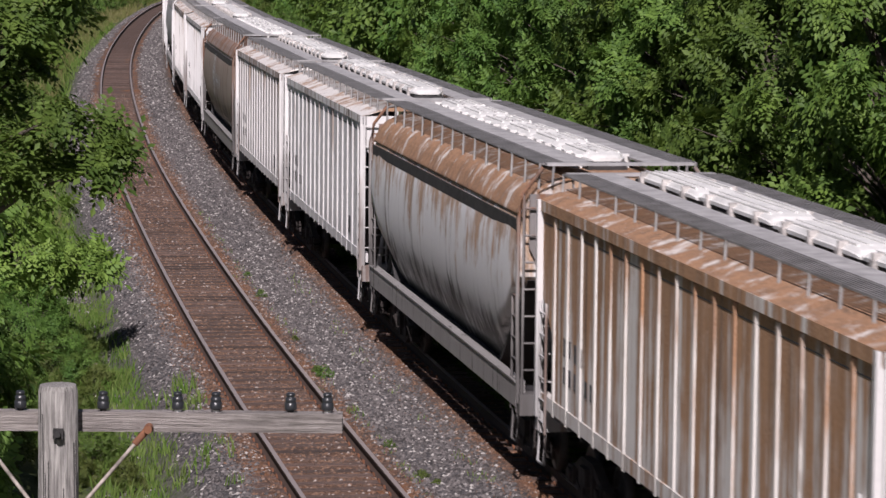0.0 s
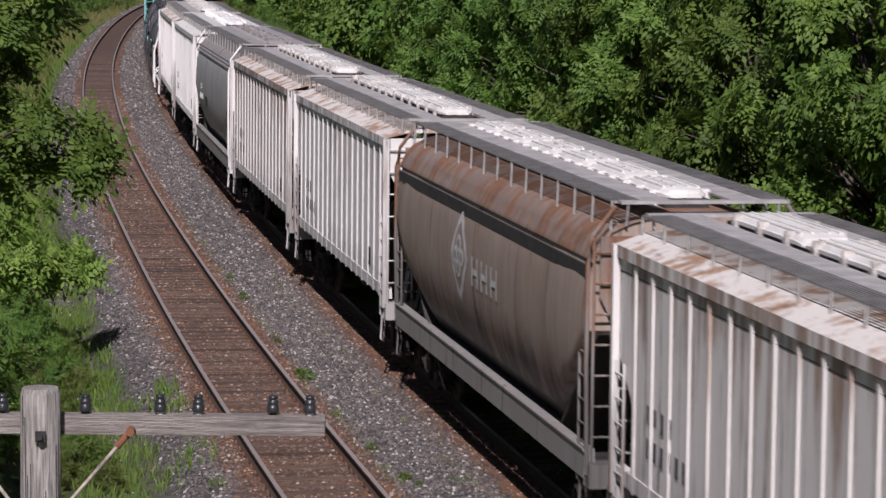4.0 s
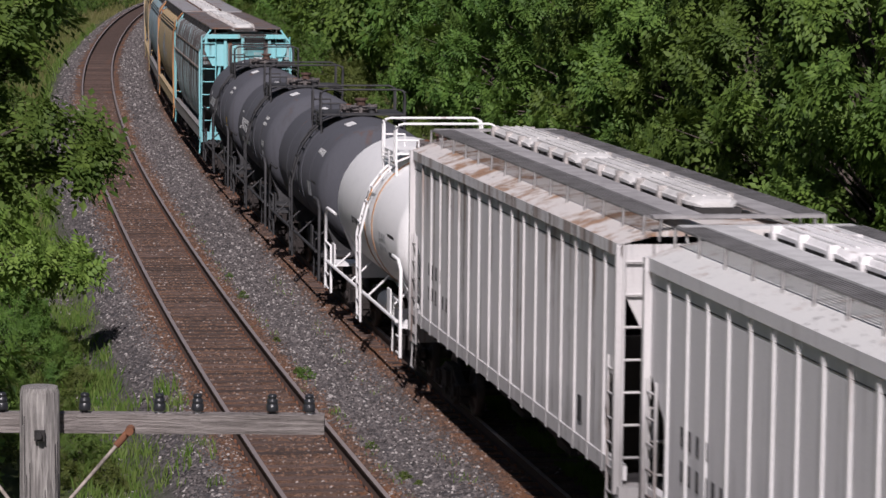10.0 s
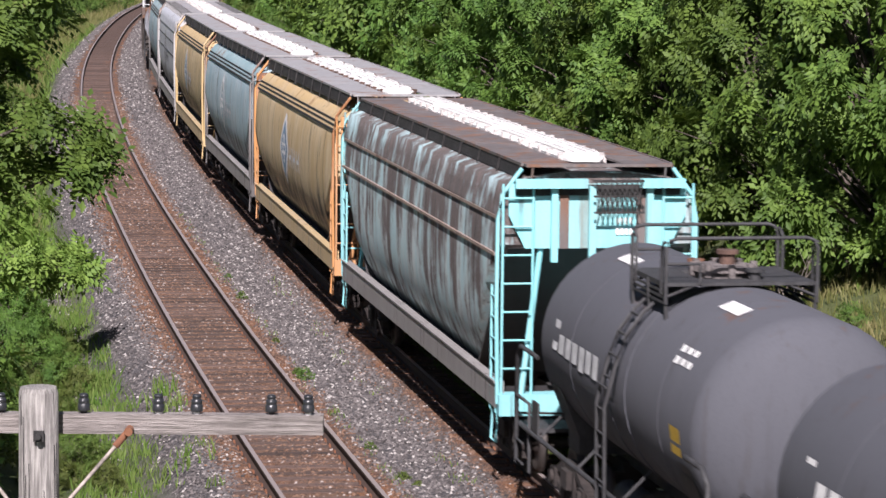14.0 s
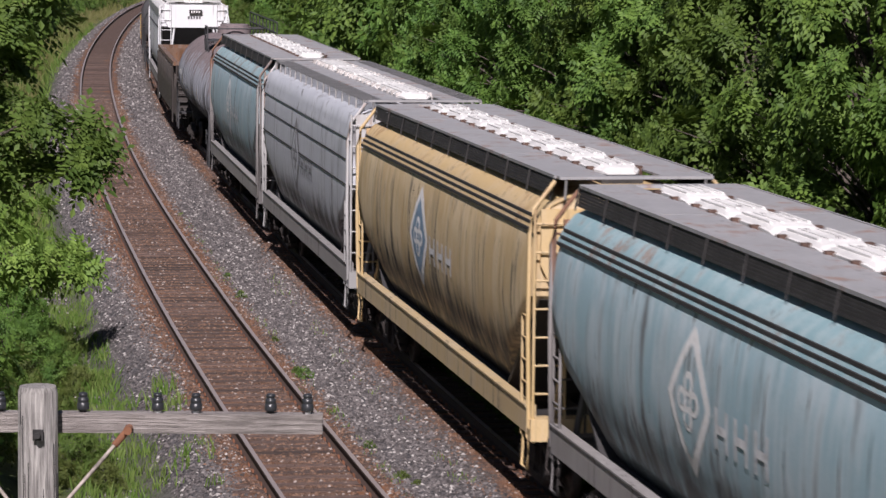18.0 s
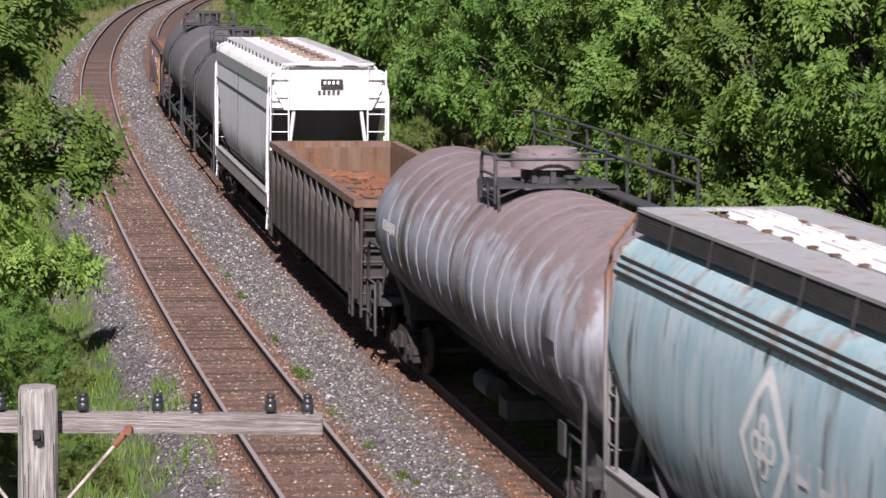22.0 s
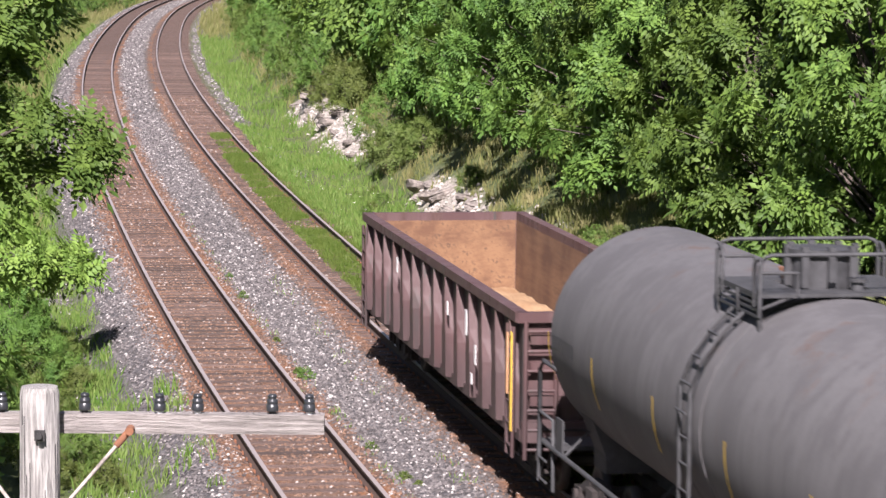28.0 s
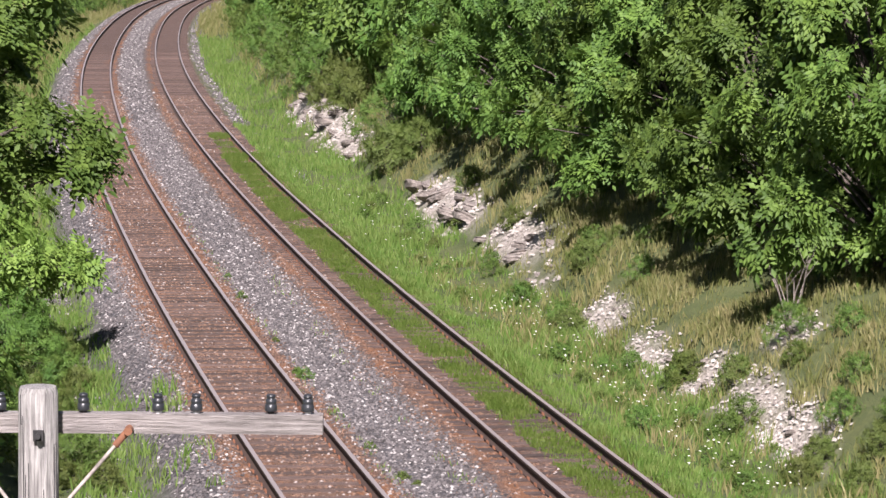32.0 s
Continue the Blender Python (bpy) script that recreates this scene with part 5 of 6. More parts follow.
        low = Shape().tube([(sg * 1.5, -lt + 0.2, 1.12), (sg * 1.5, lt - 0.2, 1.12)], 0.035, 6)
        for k in range(4):
            y = (-lt + 1.5) + (2 * lt - 3.0) * k / 3
            low.tube([(sg * 1.5, y, 1.12), (sg * 1.05, y + 0.15, 1.5)], 0.022, 5)
        part("side_rail", low, fit_mat, car)
    if pitch < 13:
        for ob in fitted(car, ("manway", "valve", "platform", "platform_skirt", "end_rail", "ladder")):
            ob.location.y -= 0.45
    part("centre_sill", Shape().box(-0.25, 0.25, -lt - 0.25, lt + 0.25, 0.78, 1.08), fit_mat, car)
    for d in (-1, 1):
        y = d * (lt - 1.55)
        sad = Shape().loft([[(x, yy, z) for x, z in ((-1.28, 1.9), (-1.0, 1.2), (-1.0, 0.95), (1.0, 0.95), (1.0, 1.2), (1.28, 1.9), (0.8, 1.35), (-0.8, 1.35))] for yy in (y - 0.35, y + 0.35)])
        part("saddle", sad, fit_mat, car)
        part("end_platform", Shape().box(-1.45, 1.45, *sorted((d * (lt + 0.25), d * (lt - 0.55))), 1.04, 1.1), fit_mat, car)
        for sg in (-1, 1):
            er = Shape()
            er.tube([(sg * 1.48, d * (lt + 0.15), 0.5), (sg * 1.48, d * (lt + 0.15), 2.1), (sg * 1.48, d * (lt - 0.1), 2.25), (sg * 1.48, d * (lt - 0.85), 2.25), (sg * 1.42, d * (lt - 1.0), 2.2)], 0.034, 6)
            er.tube([(sg * 1.48, d * (lt - 0.75), 0.5), (sg * 1.48, d * (lt - 0.75), 1.5), (sg * 1.48, d * (lt + 0.15), 1.5)], 0.028, 5)
            for z in (0.55, 0.85):
                er.tube([(sg * 1.48, d * (lt + 0.15), z), (sg * 1.48, d * (lt - 0.3), z)], 0.022, 5)
            part("end_handrail", er, fit_mat, car)
        for sg in (-1, 1):
            part("placard_holder", Shape().box(*sorted((sg * 1.5, sg * 1.47)), *sorted((d * (lt - 1.0), d * (lt - 1.4))), 1.15, 1.6), fit_mat, car)
        coupler(car, d * (lt + 0.2), fit_mat)
        truck(car, d * (lt - 1.55))
    part("brake_valve", Shape().box(-0.9, 0.2, -1.4, -0.7, 0.5, 0.8), fit_mat, car)
    part("air_reservoir", Shape().tube([(-0.7, 0.5, 0.7), (-0.7, 1.6, 0.7)], 0.2, 10), fit_mat, car)
    for y0, ang, rows, mat, h, w in marks:
        sh = Shape()
        rng = random.Random(int(abs(y0) * 10) + 3)
        for i, cnt in enumerate(rows):
            for k in range(cnt):
                a0 = ang - i * h * 1.6 / radius
                ya = y0 - k * w * 1.35
                hh = h * rng.uniform(0.75, 1.0)
                q = radius + 0.008
                pts = []
                for yy in (ya - w, ya):
                    for a in (a0, a0 - hh / radius):
                        pts.append((-math.cos(a) * q, yy, axis + math.sin(a) * q))
                sh.add(pts, [(0, 1, 3, 2)])
        tagged(part("stencil", sh, mat, car), kind="stuff")
    for y0 in stripes:
        sh = Shape()
        a = [[(-math.cos(t) * (radius + 0.008), yy, axis + math.sin(t) * (radius + 0.008)) for t in (0.05, -0.1, -0.25, -0.4)] for yy in (y0, y0 + 0.07)]
        part("reflector_stripe", sh.loft(a, True, False, False), YELLOW, car)
    return car


def gondola(pitch, body, inside, load, label, top=2.75, ribs=13, deep=0.9, ladder_mat=None, wide_low=0.5):
    car = tagged(new("gondola_car"), label, "gondola car", "cars of the freight train")
    lb = pitch / 2 - 0.62
    x = 1.48
    for sg in (-1, 1):
        # sheet coloured near black to hold the shadow below the rim, between stakes
        part("side_wall", Shape().box(*sorted((sg * x, sg * (x - 0.05))), -lb, lb, 1.0, top), P_SIDESHADE, car, "side sheet coloured dark for the shade between the stakes")
        part("top_chord", Shape().box(*sorted((sg * (x - 0.07), sg * (x + 0.12))), -lb - 0.04, lb + 0.04, top - 0.02, top + 0.13), P_CHORD if deep > 0.5 else body, car)
        part("bottom_sill", Shape().box(*sorted((sg * (x - 0.12), sg * (x + 0.03))), -lb, lb, 0.85, 1.02), body, car)
        part("inner_lining", Shape().box(*sorted((sg * (x - 0.054), sg * (x - 0.07))), -lb + 0.06, lb - 0.06, 1.05, top - 0.02), inside, car)
        # stakes: deep at the head, tapering down
        rib = Shape().loft([[(sg * xx, yy, z) for xx, yy in ((x, -w), (x + dd, -w * 0.7), (x + dd, w * 0.7), (x, w))] for z, dd, w in ((0.95, 0.12, wide_low), (top - 0.95, 0.13, wide_low * 0.95), (top - 0.6, 0.13, wide_low * 0.62), (top - 0.04, 0.12, 0.035))]).mesh("stake")
        for k in range(ribs):
            part("stake", rib, body, car).location = (0, -lb + 0.45 + (2 * lb - 0.9) * k / (ribs - 1), 0)
    for d in (-1, 1):
        part("end_wall", Shape().box(-x + 0.05, x - 0.05, *sorted((d * lb, d * (lb - 0.05))), 1.0, top), body, car)
        part("end_lining", Shape().box(-x + 0.08, x - 0.08, *sorted((d * (lb - 0.054), d * (lb - 0.07))), 1.05, top - 0.02), inside, car)
        part("end_chord", Shape().box(-x - 0.1, x + 0.1, *sorted((d * (lb - 0.06), d * (lb + 0.1))), top - 0.02, top + 0.13), P_CHORD if deep > 0.5 else body, car)
        for z in (1.45, 1.95, 2.35):
            part("end_rib", Shape().box(-x + 0.1, x - 0.1, *sorted((d * lb, d * (lb + 0.09))), z - 0.07, z + 0.07), body, car)
        part("end_sill", Shape().box(-1.5, 1.5, *sorted((d * lb, d * (lb + 0.14))), 0.85, 1.15), body, car)
        for sg in (-1, 1):
            ladder(car, (sg * 1.46, d * (lb + 0.13), 0.6), (sg * 1.46, d * (lb + 0.13), top), (-sg * 0.45, 0, 0), 7, ladder_mat or body, 0.028)
            ladder(car, (sg * 1.6, d * (lb - 0.1), 0.6), (sg * 1.6, d * (lb - 0.1), top - 0.1), (0, -d * 0.42, 0), 6, ladder_mat or body, 0.024)
        coupler(car, d * (lb + 0.05), body)
        truck(car, d * (lb - 1.55))
    floor = Shape()
    rows, cols = 60, 14
    for i in range(rows + 1):
        for j in range(cols + 1):
            yy, xx = -lb + 0.08 + (2 * lb - 0.16) * i / rows, -x + 0.09 + (2 * x - 0.18) * j / cols
            zz = 1.05 + deep * (0.85 + 0.15 * math.cos(xx * 1.3)) + 0.16 * noise.noise((xx * 1.7, yy * 1.1, pitch)) + 0.07 * noise.noise((xx * 5, yy * 5, 2.0))
            floor.v.append((xx, yy, min(zz, top - 0.1)))
    for i in range(rows):
        for j in range(cols):
            a = i * (cols + 1) + j
            floor.f.append((a, a + 1, a + cols + 2, a + cols + 1))
            floor.s.append(True)
    part("load", floor, load, car, "heap of rusty scrap and dirt")
    if deep > 0.5:
        rng = random.Random(6)
        for _ in range(120):
            y0, x0, a = rng.uniform(-lb + 0.8, lb - 0.8), rng.uniform(-1.0, 1.0), rng.uniform(0, 3.14)
            z0 = 1.05 + deep * (0.85 + 0.15 * math.cos(x0 * 1.3)) + 0.16 * noise.noise((x0 * 1.7, y0 * 1.1, pitch)) + 0.03
            ln = rng.uniform(0.05, 0.24)
            bit = Shape().tube([(x0 - math.cos(a) * ln, y0 - math.sin(a) * ln, z0 - 0.03), (x0 + math.cos(a) * ln, y0 + math.sin(a) * ln, z0 + rng.uniform(-0.03, 0.05))], rng.uniform(0.012, 0.03), 4, False)
            part("scrap_piece", bit, P_LOAD if rng.random() < 0.4 else P_UMBER, car)
    if deep > 0.5:
        rng = random.Random(9)
        for _ in range(14):
            y0, z0 = rng.uniform(-lb + 0.6, 0.5), rng.uniform(1.25, 2.4)
            chip = Shape().box(-x - 0.012, -x - 0.002, y0, y0 + rng.uniform(0.04, 0.1), z0, z0 + rng.uniform(0.05, 0.22))
            part("bare_chip", chip, MARK_WHITE, car)
    part("floor", Shape().box(-x + 0.05, x - 0.05, -lb, lb, 0.92, 1.03), inside, car)
    part("centre_sill", Shape().box(-0.25, 0.25, -lb - 0.1, lb + 0.1, 0.6, 0.9), IRON, car)
    return car


# joints between the cars, metres along the train
JOINTS = (-214.5, -196.9, -179.8, -162.7, -146.0, -130.0, -112.8, -96.8, -79.7, -63.5, -47.4, -30.3, -18.5, -6.6, 5.15, 16.9, 35.2, 53.5, 71.7, 90.0, 108.4, 126.0,
          146.2, 163.3, 181.6, 199.7, 217.4, 233.7)
PITCH = [b - a for a, b in zip(JOINTS, JOINTS[1:])]

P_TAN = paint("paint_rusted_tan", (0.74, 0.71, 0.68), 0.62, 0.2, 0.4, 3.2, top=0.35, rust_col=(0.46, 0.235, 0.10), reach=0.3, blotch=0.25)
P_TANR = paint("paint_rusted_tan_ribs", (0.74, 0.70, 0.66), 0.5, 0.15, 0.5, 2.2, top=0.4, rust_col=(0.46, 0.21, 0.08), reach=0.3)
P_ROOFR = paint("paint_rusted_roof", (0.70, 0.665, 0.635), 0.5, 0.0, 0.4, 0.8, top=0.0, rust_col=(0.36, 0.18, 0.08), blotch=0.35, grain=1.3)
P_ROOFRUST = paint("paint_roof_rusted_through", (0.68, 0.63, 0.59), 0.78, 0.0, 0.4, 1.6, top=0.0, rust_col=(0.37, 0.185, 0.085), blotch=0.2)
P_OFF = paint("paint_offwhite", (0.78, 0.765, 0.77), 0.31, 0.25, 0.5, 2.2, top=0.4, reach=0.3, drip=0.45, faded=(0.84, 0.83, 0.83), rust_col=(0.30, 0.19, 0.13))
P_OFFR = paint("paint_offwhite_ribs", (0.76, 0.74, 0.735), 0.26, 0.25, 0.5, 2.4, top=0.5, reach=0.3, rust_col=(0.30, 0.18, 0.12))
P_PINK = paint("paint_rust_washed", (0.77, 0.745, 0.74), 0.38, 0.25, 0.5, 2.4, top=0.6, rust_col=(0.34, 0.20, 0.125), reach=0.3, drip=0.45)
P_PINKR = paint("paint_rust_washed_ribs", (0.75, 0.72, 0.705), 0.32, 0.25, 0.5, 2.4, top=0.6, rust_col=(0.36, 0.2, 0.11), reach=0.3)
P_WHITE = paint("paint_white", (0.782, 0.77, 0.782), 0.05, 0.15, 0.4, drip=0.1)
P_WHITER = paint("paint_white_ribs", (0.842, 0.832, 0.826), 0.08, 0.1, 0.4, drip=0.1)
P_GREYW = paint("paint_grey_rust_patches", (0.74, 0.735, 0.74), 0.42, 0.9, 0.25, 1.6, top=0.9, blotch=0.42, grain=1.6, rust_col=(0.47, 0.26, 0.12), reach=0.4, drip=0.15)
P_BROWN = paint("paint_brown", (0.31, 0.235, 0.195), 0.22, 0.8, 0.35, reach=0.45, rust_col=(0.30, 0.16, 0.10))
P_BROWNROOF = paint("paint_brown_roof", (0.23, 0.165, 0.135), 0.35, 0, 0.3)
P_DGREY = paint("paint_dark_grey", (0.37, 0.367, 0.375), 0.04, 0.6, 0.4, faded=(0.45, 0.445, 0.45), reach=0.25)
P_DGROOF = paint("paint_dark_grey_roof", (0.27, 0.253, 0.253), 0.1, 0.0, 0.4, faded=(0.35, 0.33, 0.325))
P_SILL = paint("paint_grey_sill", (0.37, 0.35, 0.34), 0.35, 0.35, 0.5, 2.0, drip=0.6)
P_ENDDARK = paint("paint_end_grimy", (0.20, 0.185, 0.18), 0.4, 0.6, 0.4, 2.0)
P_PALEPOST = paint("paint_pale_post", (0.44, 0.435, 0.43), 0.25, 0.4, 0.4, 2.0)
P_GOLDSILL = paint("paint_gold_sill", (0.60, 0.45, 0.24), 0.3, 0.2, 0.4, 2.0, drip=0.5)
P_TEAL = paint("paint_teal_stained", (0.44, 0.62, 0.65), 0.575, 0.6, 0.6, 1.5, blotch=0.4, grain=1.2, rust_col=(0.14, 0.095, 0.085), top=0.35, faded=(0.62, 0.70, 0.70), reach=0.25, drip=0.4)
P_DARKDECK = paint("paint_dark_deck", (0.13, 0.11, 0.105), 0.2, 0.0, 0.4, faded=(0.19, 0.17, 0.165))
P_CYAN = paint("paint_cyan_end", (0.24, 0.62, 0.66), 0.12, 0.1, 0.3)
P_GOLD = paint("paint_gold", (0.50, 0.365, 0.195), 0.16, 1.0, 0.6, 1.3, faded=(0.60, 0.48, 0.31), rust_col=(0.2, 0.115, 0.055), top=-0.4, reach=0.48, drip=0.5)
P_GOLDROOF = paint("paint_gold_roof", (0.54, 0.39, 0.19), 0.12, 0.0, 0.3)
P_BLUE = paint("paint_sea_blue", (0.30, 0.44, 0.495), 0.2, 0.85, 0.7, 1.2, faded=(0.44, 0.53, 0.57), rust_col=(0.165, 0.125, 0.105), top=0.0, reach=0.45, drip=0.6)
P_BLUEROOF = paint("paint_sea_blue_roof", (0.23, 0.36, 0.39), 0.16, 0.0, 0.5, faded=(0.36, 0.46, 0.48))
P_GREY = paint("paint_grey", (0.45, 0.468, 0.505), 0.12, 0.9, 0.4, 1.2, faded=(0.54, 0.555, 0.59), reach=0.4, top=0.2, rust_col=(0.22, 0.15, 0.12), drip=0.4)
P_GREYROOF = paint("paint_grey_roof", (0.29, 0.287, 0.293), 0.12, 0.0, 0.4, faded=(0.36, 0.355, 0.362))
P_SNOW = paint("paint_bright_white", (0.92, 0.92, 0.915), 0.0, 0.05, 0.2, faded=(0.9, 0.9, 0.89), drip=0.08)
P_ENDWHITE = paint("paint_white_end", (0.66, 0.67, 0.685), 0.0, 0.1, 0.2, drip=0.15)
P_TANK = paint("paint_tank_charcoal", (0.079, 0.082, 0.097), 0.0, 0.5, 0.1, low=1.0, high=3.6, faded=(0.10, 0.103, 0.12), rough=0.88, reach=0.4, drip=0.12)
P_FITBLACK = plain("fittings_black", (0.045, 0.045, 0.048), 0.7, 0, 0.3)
# Dark lower third: black paint plus the shell's own shading put into the colour.
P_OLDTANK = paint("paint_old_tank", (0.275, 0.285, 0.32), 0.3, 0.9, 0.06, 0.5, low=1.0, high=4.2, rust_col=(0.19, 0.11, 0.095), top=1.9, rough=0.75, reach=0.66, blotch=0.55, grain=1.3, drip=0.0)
# Shell paint made paler, for the soft highlight along the hoop ridges.
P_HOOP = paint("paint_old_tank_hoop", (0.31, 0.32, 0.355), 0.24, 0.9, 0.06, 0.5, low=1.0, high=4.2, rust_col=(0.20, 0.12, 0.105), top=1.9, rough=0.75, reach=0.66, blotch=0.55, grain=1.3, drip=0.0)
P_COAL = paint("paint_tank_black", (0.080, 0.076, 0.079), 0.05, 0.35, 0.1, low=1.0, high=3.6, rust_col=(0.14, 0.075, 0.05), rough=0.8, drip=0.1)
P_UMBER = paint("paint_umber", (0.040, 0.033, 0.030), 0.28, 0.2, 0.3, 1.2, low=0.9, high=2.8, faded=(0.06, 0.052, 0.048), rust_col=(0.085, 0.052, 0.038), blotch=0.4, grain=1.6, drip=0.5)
# Darker than the stakes: shade of the recesses painted in.
P_SIDESHADE = paint("paint_shaded_side", (0.026, 0.022, 0.022), 0.2, 0.2, 0.4, low=0.9, high=2.8, faded=(0.045, 0.036, 0.034), rust_col=(0.06, 0.034, 0.028))
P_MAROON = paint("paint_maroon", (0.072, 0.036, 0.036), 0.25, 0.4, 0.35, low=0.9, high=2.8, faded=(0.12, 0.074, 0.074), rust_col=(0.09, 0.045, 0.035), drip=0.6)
P_INSIDE = paint("rusted_inside", (0.11, 0.06, 0.035), 0.5, 0.0, 0.5, 1.2, rust_col=(0.175, 0.082, 0.038), top=0.0, faded=(0.15, 0.10, 0.07), blotch=0.45, grain=1.2)
P_SCOURED = scoured("scoured_lining", (0.115, 0.056, 0.031), (0.205, 0.112, 0.058), (0.07, 0.038, 0.025))
P_CHORD = paint("paint_worn_chord", (0.13, 0.085, 0.066), 0.5, 0.0, 0.5, 2.0, rust_col=(0.20, 0.10, 0.055), top=0.0, faded=(0.19, 0.145, 0.12))
P_LOAD = paint("rusty_load", (0.24, 0.08, 0.026), 0.45, 0.0, 0.6, 3.0, rust_col=(0.33, 0.125, 0.042), top=0.0, faded=(0.15, 0.085, 0.055), blotch=0.45, grain=2.2)
P_SAND = scoured("sandy_floor", (0.235, 0.135, 0.068), (0.33, 0.215, 0.12), (0.15, 0.08, 0.04))
P_SILVER = paint("paint_silver_white", (0.70, 0.71, 0.74), 0.0, 0.5, 0.3, 0.8, reach=0.4, drip=0.12, faded=(0.76, 0.77, 0.79))
P_WROOF = paint("paint_white_roof", (0.72, 0.72, 0.70), 0.1, 0.0, 0.3)
P_BANDGREY = paint("paint_grey_band", (0.30, 0.32, 0.315), 0.0, 0.0, 0.5, faded=(0.38, 0.39, 0.38))
P_HATCHTAN = plain("hatch_tan", (0.27, 0.20, 0.16), 0.8, 0, 0.25, 3.0)
P_DECKPALE = plain("deck_pale", (0.60, 0.60, 0.595), 0.7, 0, 0.15, 3.0)
P_BLUEMARK = plain("emblem_blue", (0.20, 0.31, 0.43), 0.6, 0, 0.2)
P_PALEMARK = plain("emblem_pale", (0.64, 0.65, 0.66), 0.6, 0, 0.2)
P_ORANGE = paint("paint_orange_posts", (0.56, 0.27, 0.10), 0.3, 0.1, 0.3)
RUST_CLAMP = plain("rusty_clamp", (0.11, 0.065, 0.05), 0.9, 0, 0.4)
MANWAY = plain("grimy_manway", (0.17, 0.15, 0.145), 0.85, 0, 0.5, 9.0)

BAND = ((4.17, 0.04, 0.022), (4.08, 0.04, 0.022), (3.99, 0.04, 0.024))


def build_train():
    cars = []
    P = PITCH
    cars.append(ribbed_hopper(P[0], P_TAN, P_TANR, P_ROOFR, 15, "rust-streaked tan ribbed covered hopper at the head"))
    cars.append(ribbed_hopper(P[1], P_TAN, P_TANR, P_ROOFRUST, 17, "heavily rusted tan ribbed covered hopper with white hatches"))
    cars.append(round_hopper(P[2], P_GREYW, P_ROOFRUST, P_SILL, "grey-white round-sided hopper with rust patches and a rusted roof edge", ((3.8, 0.012, 0.1),), IRON, HATCH, HATCH, 6))
    cars.append(ribbed_hopper(P[3], P_OFF, P_OFFR, P_ROOFR, 16, "dirty off-white ribbed covered hopper"))
    cars.append(ribbed_hopper(P[4], P_PINK, P_PINKR, P_ROOFR, 16, "off-white ribbed covered hopper washed with rust along the top"))
    cars.append(round_hopper(P[5], P_BROWN, P_BROWNROOF, P_SILL, "brown round-sided hopper with a faded diamond emblem", ((3.8, 0.012, 0.1),), IRON, HATCH, HATCH, 6))
    emblem(cars[-1], 1.3, P_PALEMARK, P_BROWN, 1.5, 1.5, 3.05)
    cars.append(ribbed_hopper(P[6], P_OFF, P_OFFR, P_ROOFR, 17, "weathered off-white ribbed covered hopper with rust streaks"))
    cars.append(ribbed_hopper(P[7], P_PINK, P_PINKR, P_ROOFR, 17, "pinkish off-white ribbed covered hopper streaked with rust"))
    cars.append(round_hopper(P[8], P_DGREY, P_DGROOF, P_SILL, "dark grey round-sided hopper with a pale side sill", BAND, P_DGROOF, P_DGROOF, P_DGROOF, 6, P_GREYROOF, end_mat=P_OFF))
    c = cars[-1]
    bars(c, -1.54, 4.9, 3.0, (5, 7), MARK_WHITE, h=0.2, w=0.14, gap=0.07)
    bars(c, -1.545, 2.6, 2.7, (2,), MARK_DARK, h=0.45, w=0.5, gap=0.3, name="faded_lettering")
    cars.append(ribbed_hopper(P[9], P_WHITE, P_WHITER, P_WROOF, 16, "clean white ribbed covered hopper with a white roof", P_WHITER, P_DECKPALE))
    cars.append(ribbed_hopper(P[10], P_OFF, P_OFFR, P_ROOFR, 17, "grey-white ribbed covered hopper with a dirty roof"))
    top_marks = ((3.0, 1.3, (1,), MARK_WHITE, 0.22, 0.85), (-2.3, 1.3, (1,), MARK_WHITE, 0.22, 0.85))
    hoop = ((0.0, 0.1, 0.012), (-0.9, 0.1, 0.012), (-2.6, 0.02, 0.005), (2.2, 0.02, 0.005))
    cars.append(tank_car(P[11], P_SNOW, P_SNOW, "clean white tank car with white rails and ladder", 1.39, 2.46, hoops=((0.05, 0.1, 0.012), (-0.95, 0.1, 0.012)),
                         marks=((1.9, -0.05, (5,), MARK_DARK, 0.14, 0.16), (-3.0, 0.05, (1,), MARK_DARK, 0.5, 0.8), (-1.9, 0.0, (3, 3), P_PALEMARK, 0.14, 0.22)), hoop_mat=P_ORANGE))
    cars.append(tank_car(P[12], P_TANK, P_FITBLACK, "charcoal tank car with white stencils and a pale placard", 1.39, 2.46, hoops=hoop,
                         marks=top_marks + ((-2.9, 0.6, (4,), MARK_WHITE, 0.16, 0.2), (-2.2, 0.0, (1,), P_PALEMARK, 0.38, 0.7), (-3.0, 0.05, (1,), MARK_DARK, 0.6, 0.8))))
    cars.append(tank_car(P[13], P_TANK, P_FITBLACK, "charcoal tank car with a large white company mark", 1.39, 2.46, hoops=hoop,
                         marks=top_marks + ((3.35, 0.38, (1,), MARK_WHITE, 0.62, 0.3), (2.85, 0.25, (6,), MARK_WHITE, 0.38, 0.32), (2.6, -0.12, (7,), P_PALEMARK, 0.15, 0.24), (-2.7, 0.55, (3, 3), MARK_WHITE, 0.1, 0.2),
                                (-3.3, 0.1, (2, 2), P_PALEMARK, 0.16, 0.22))))
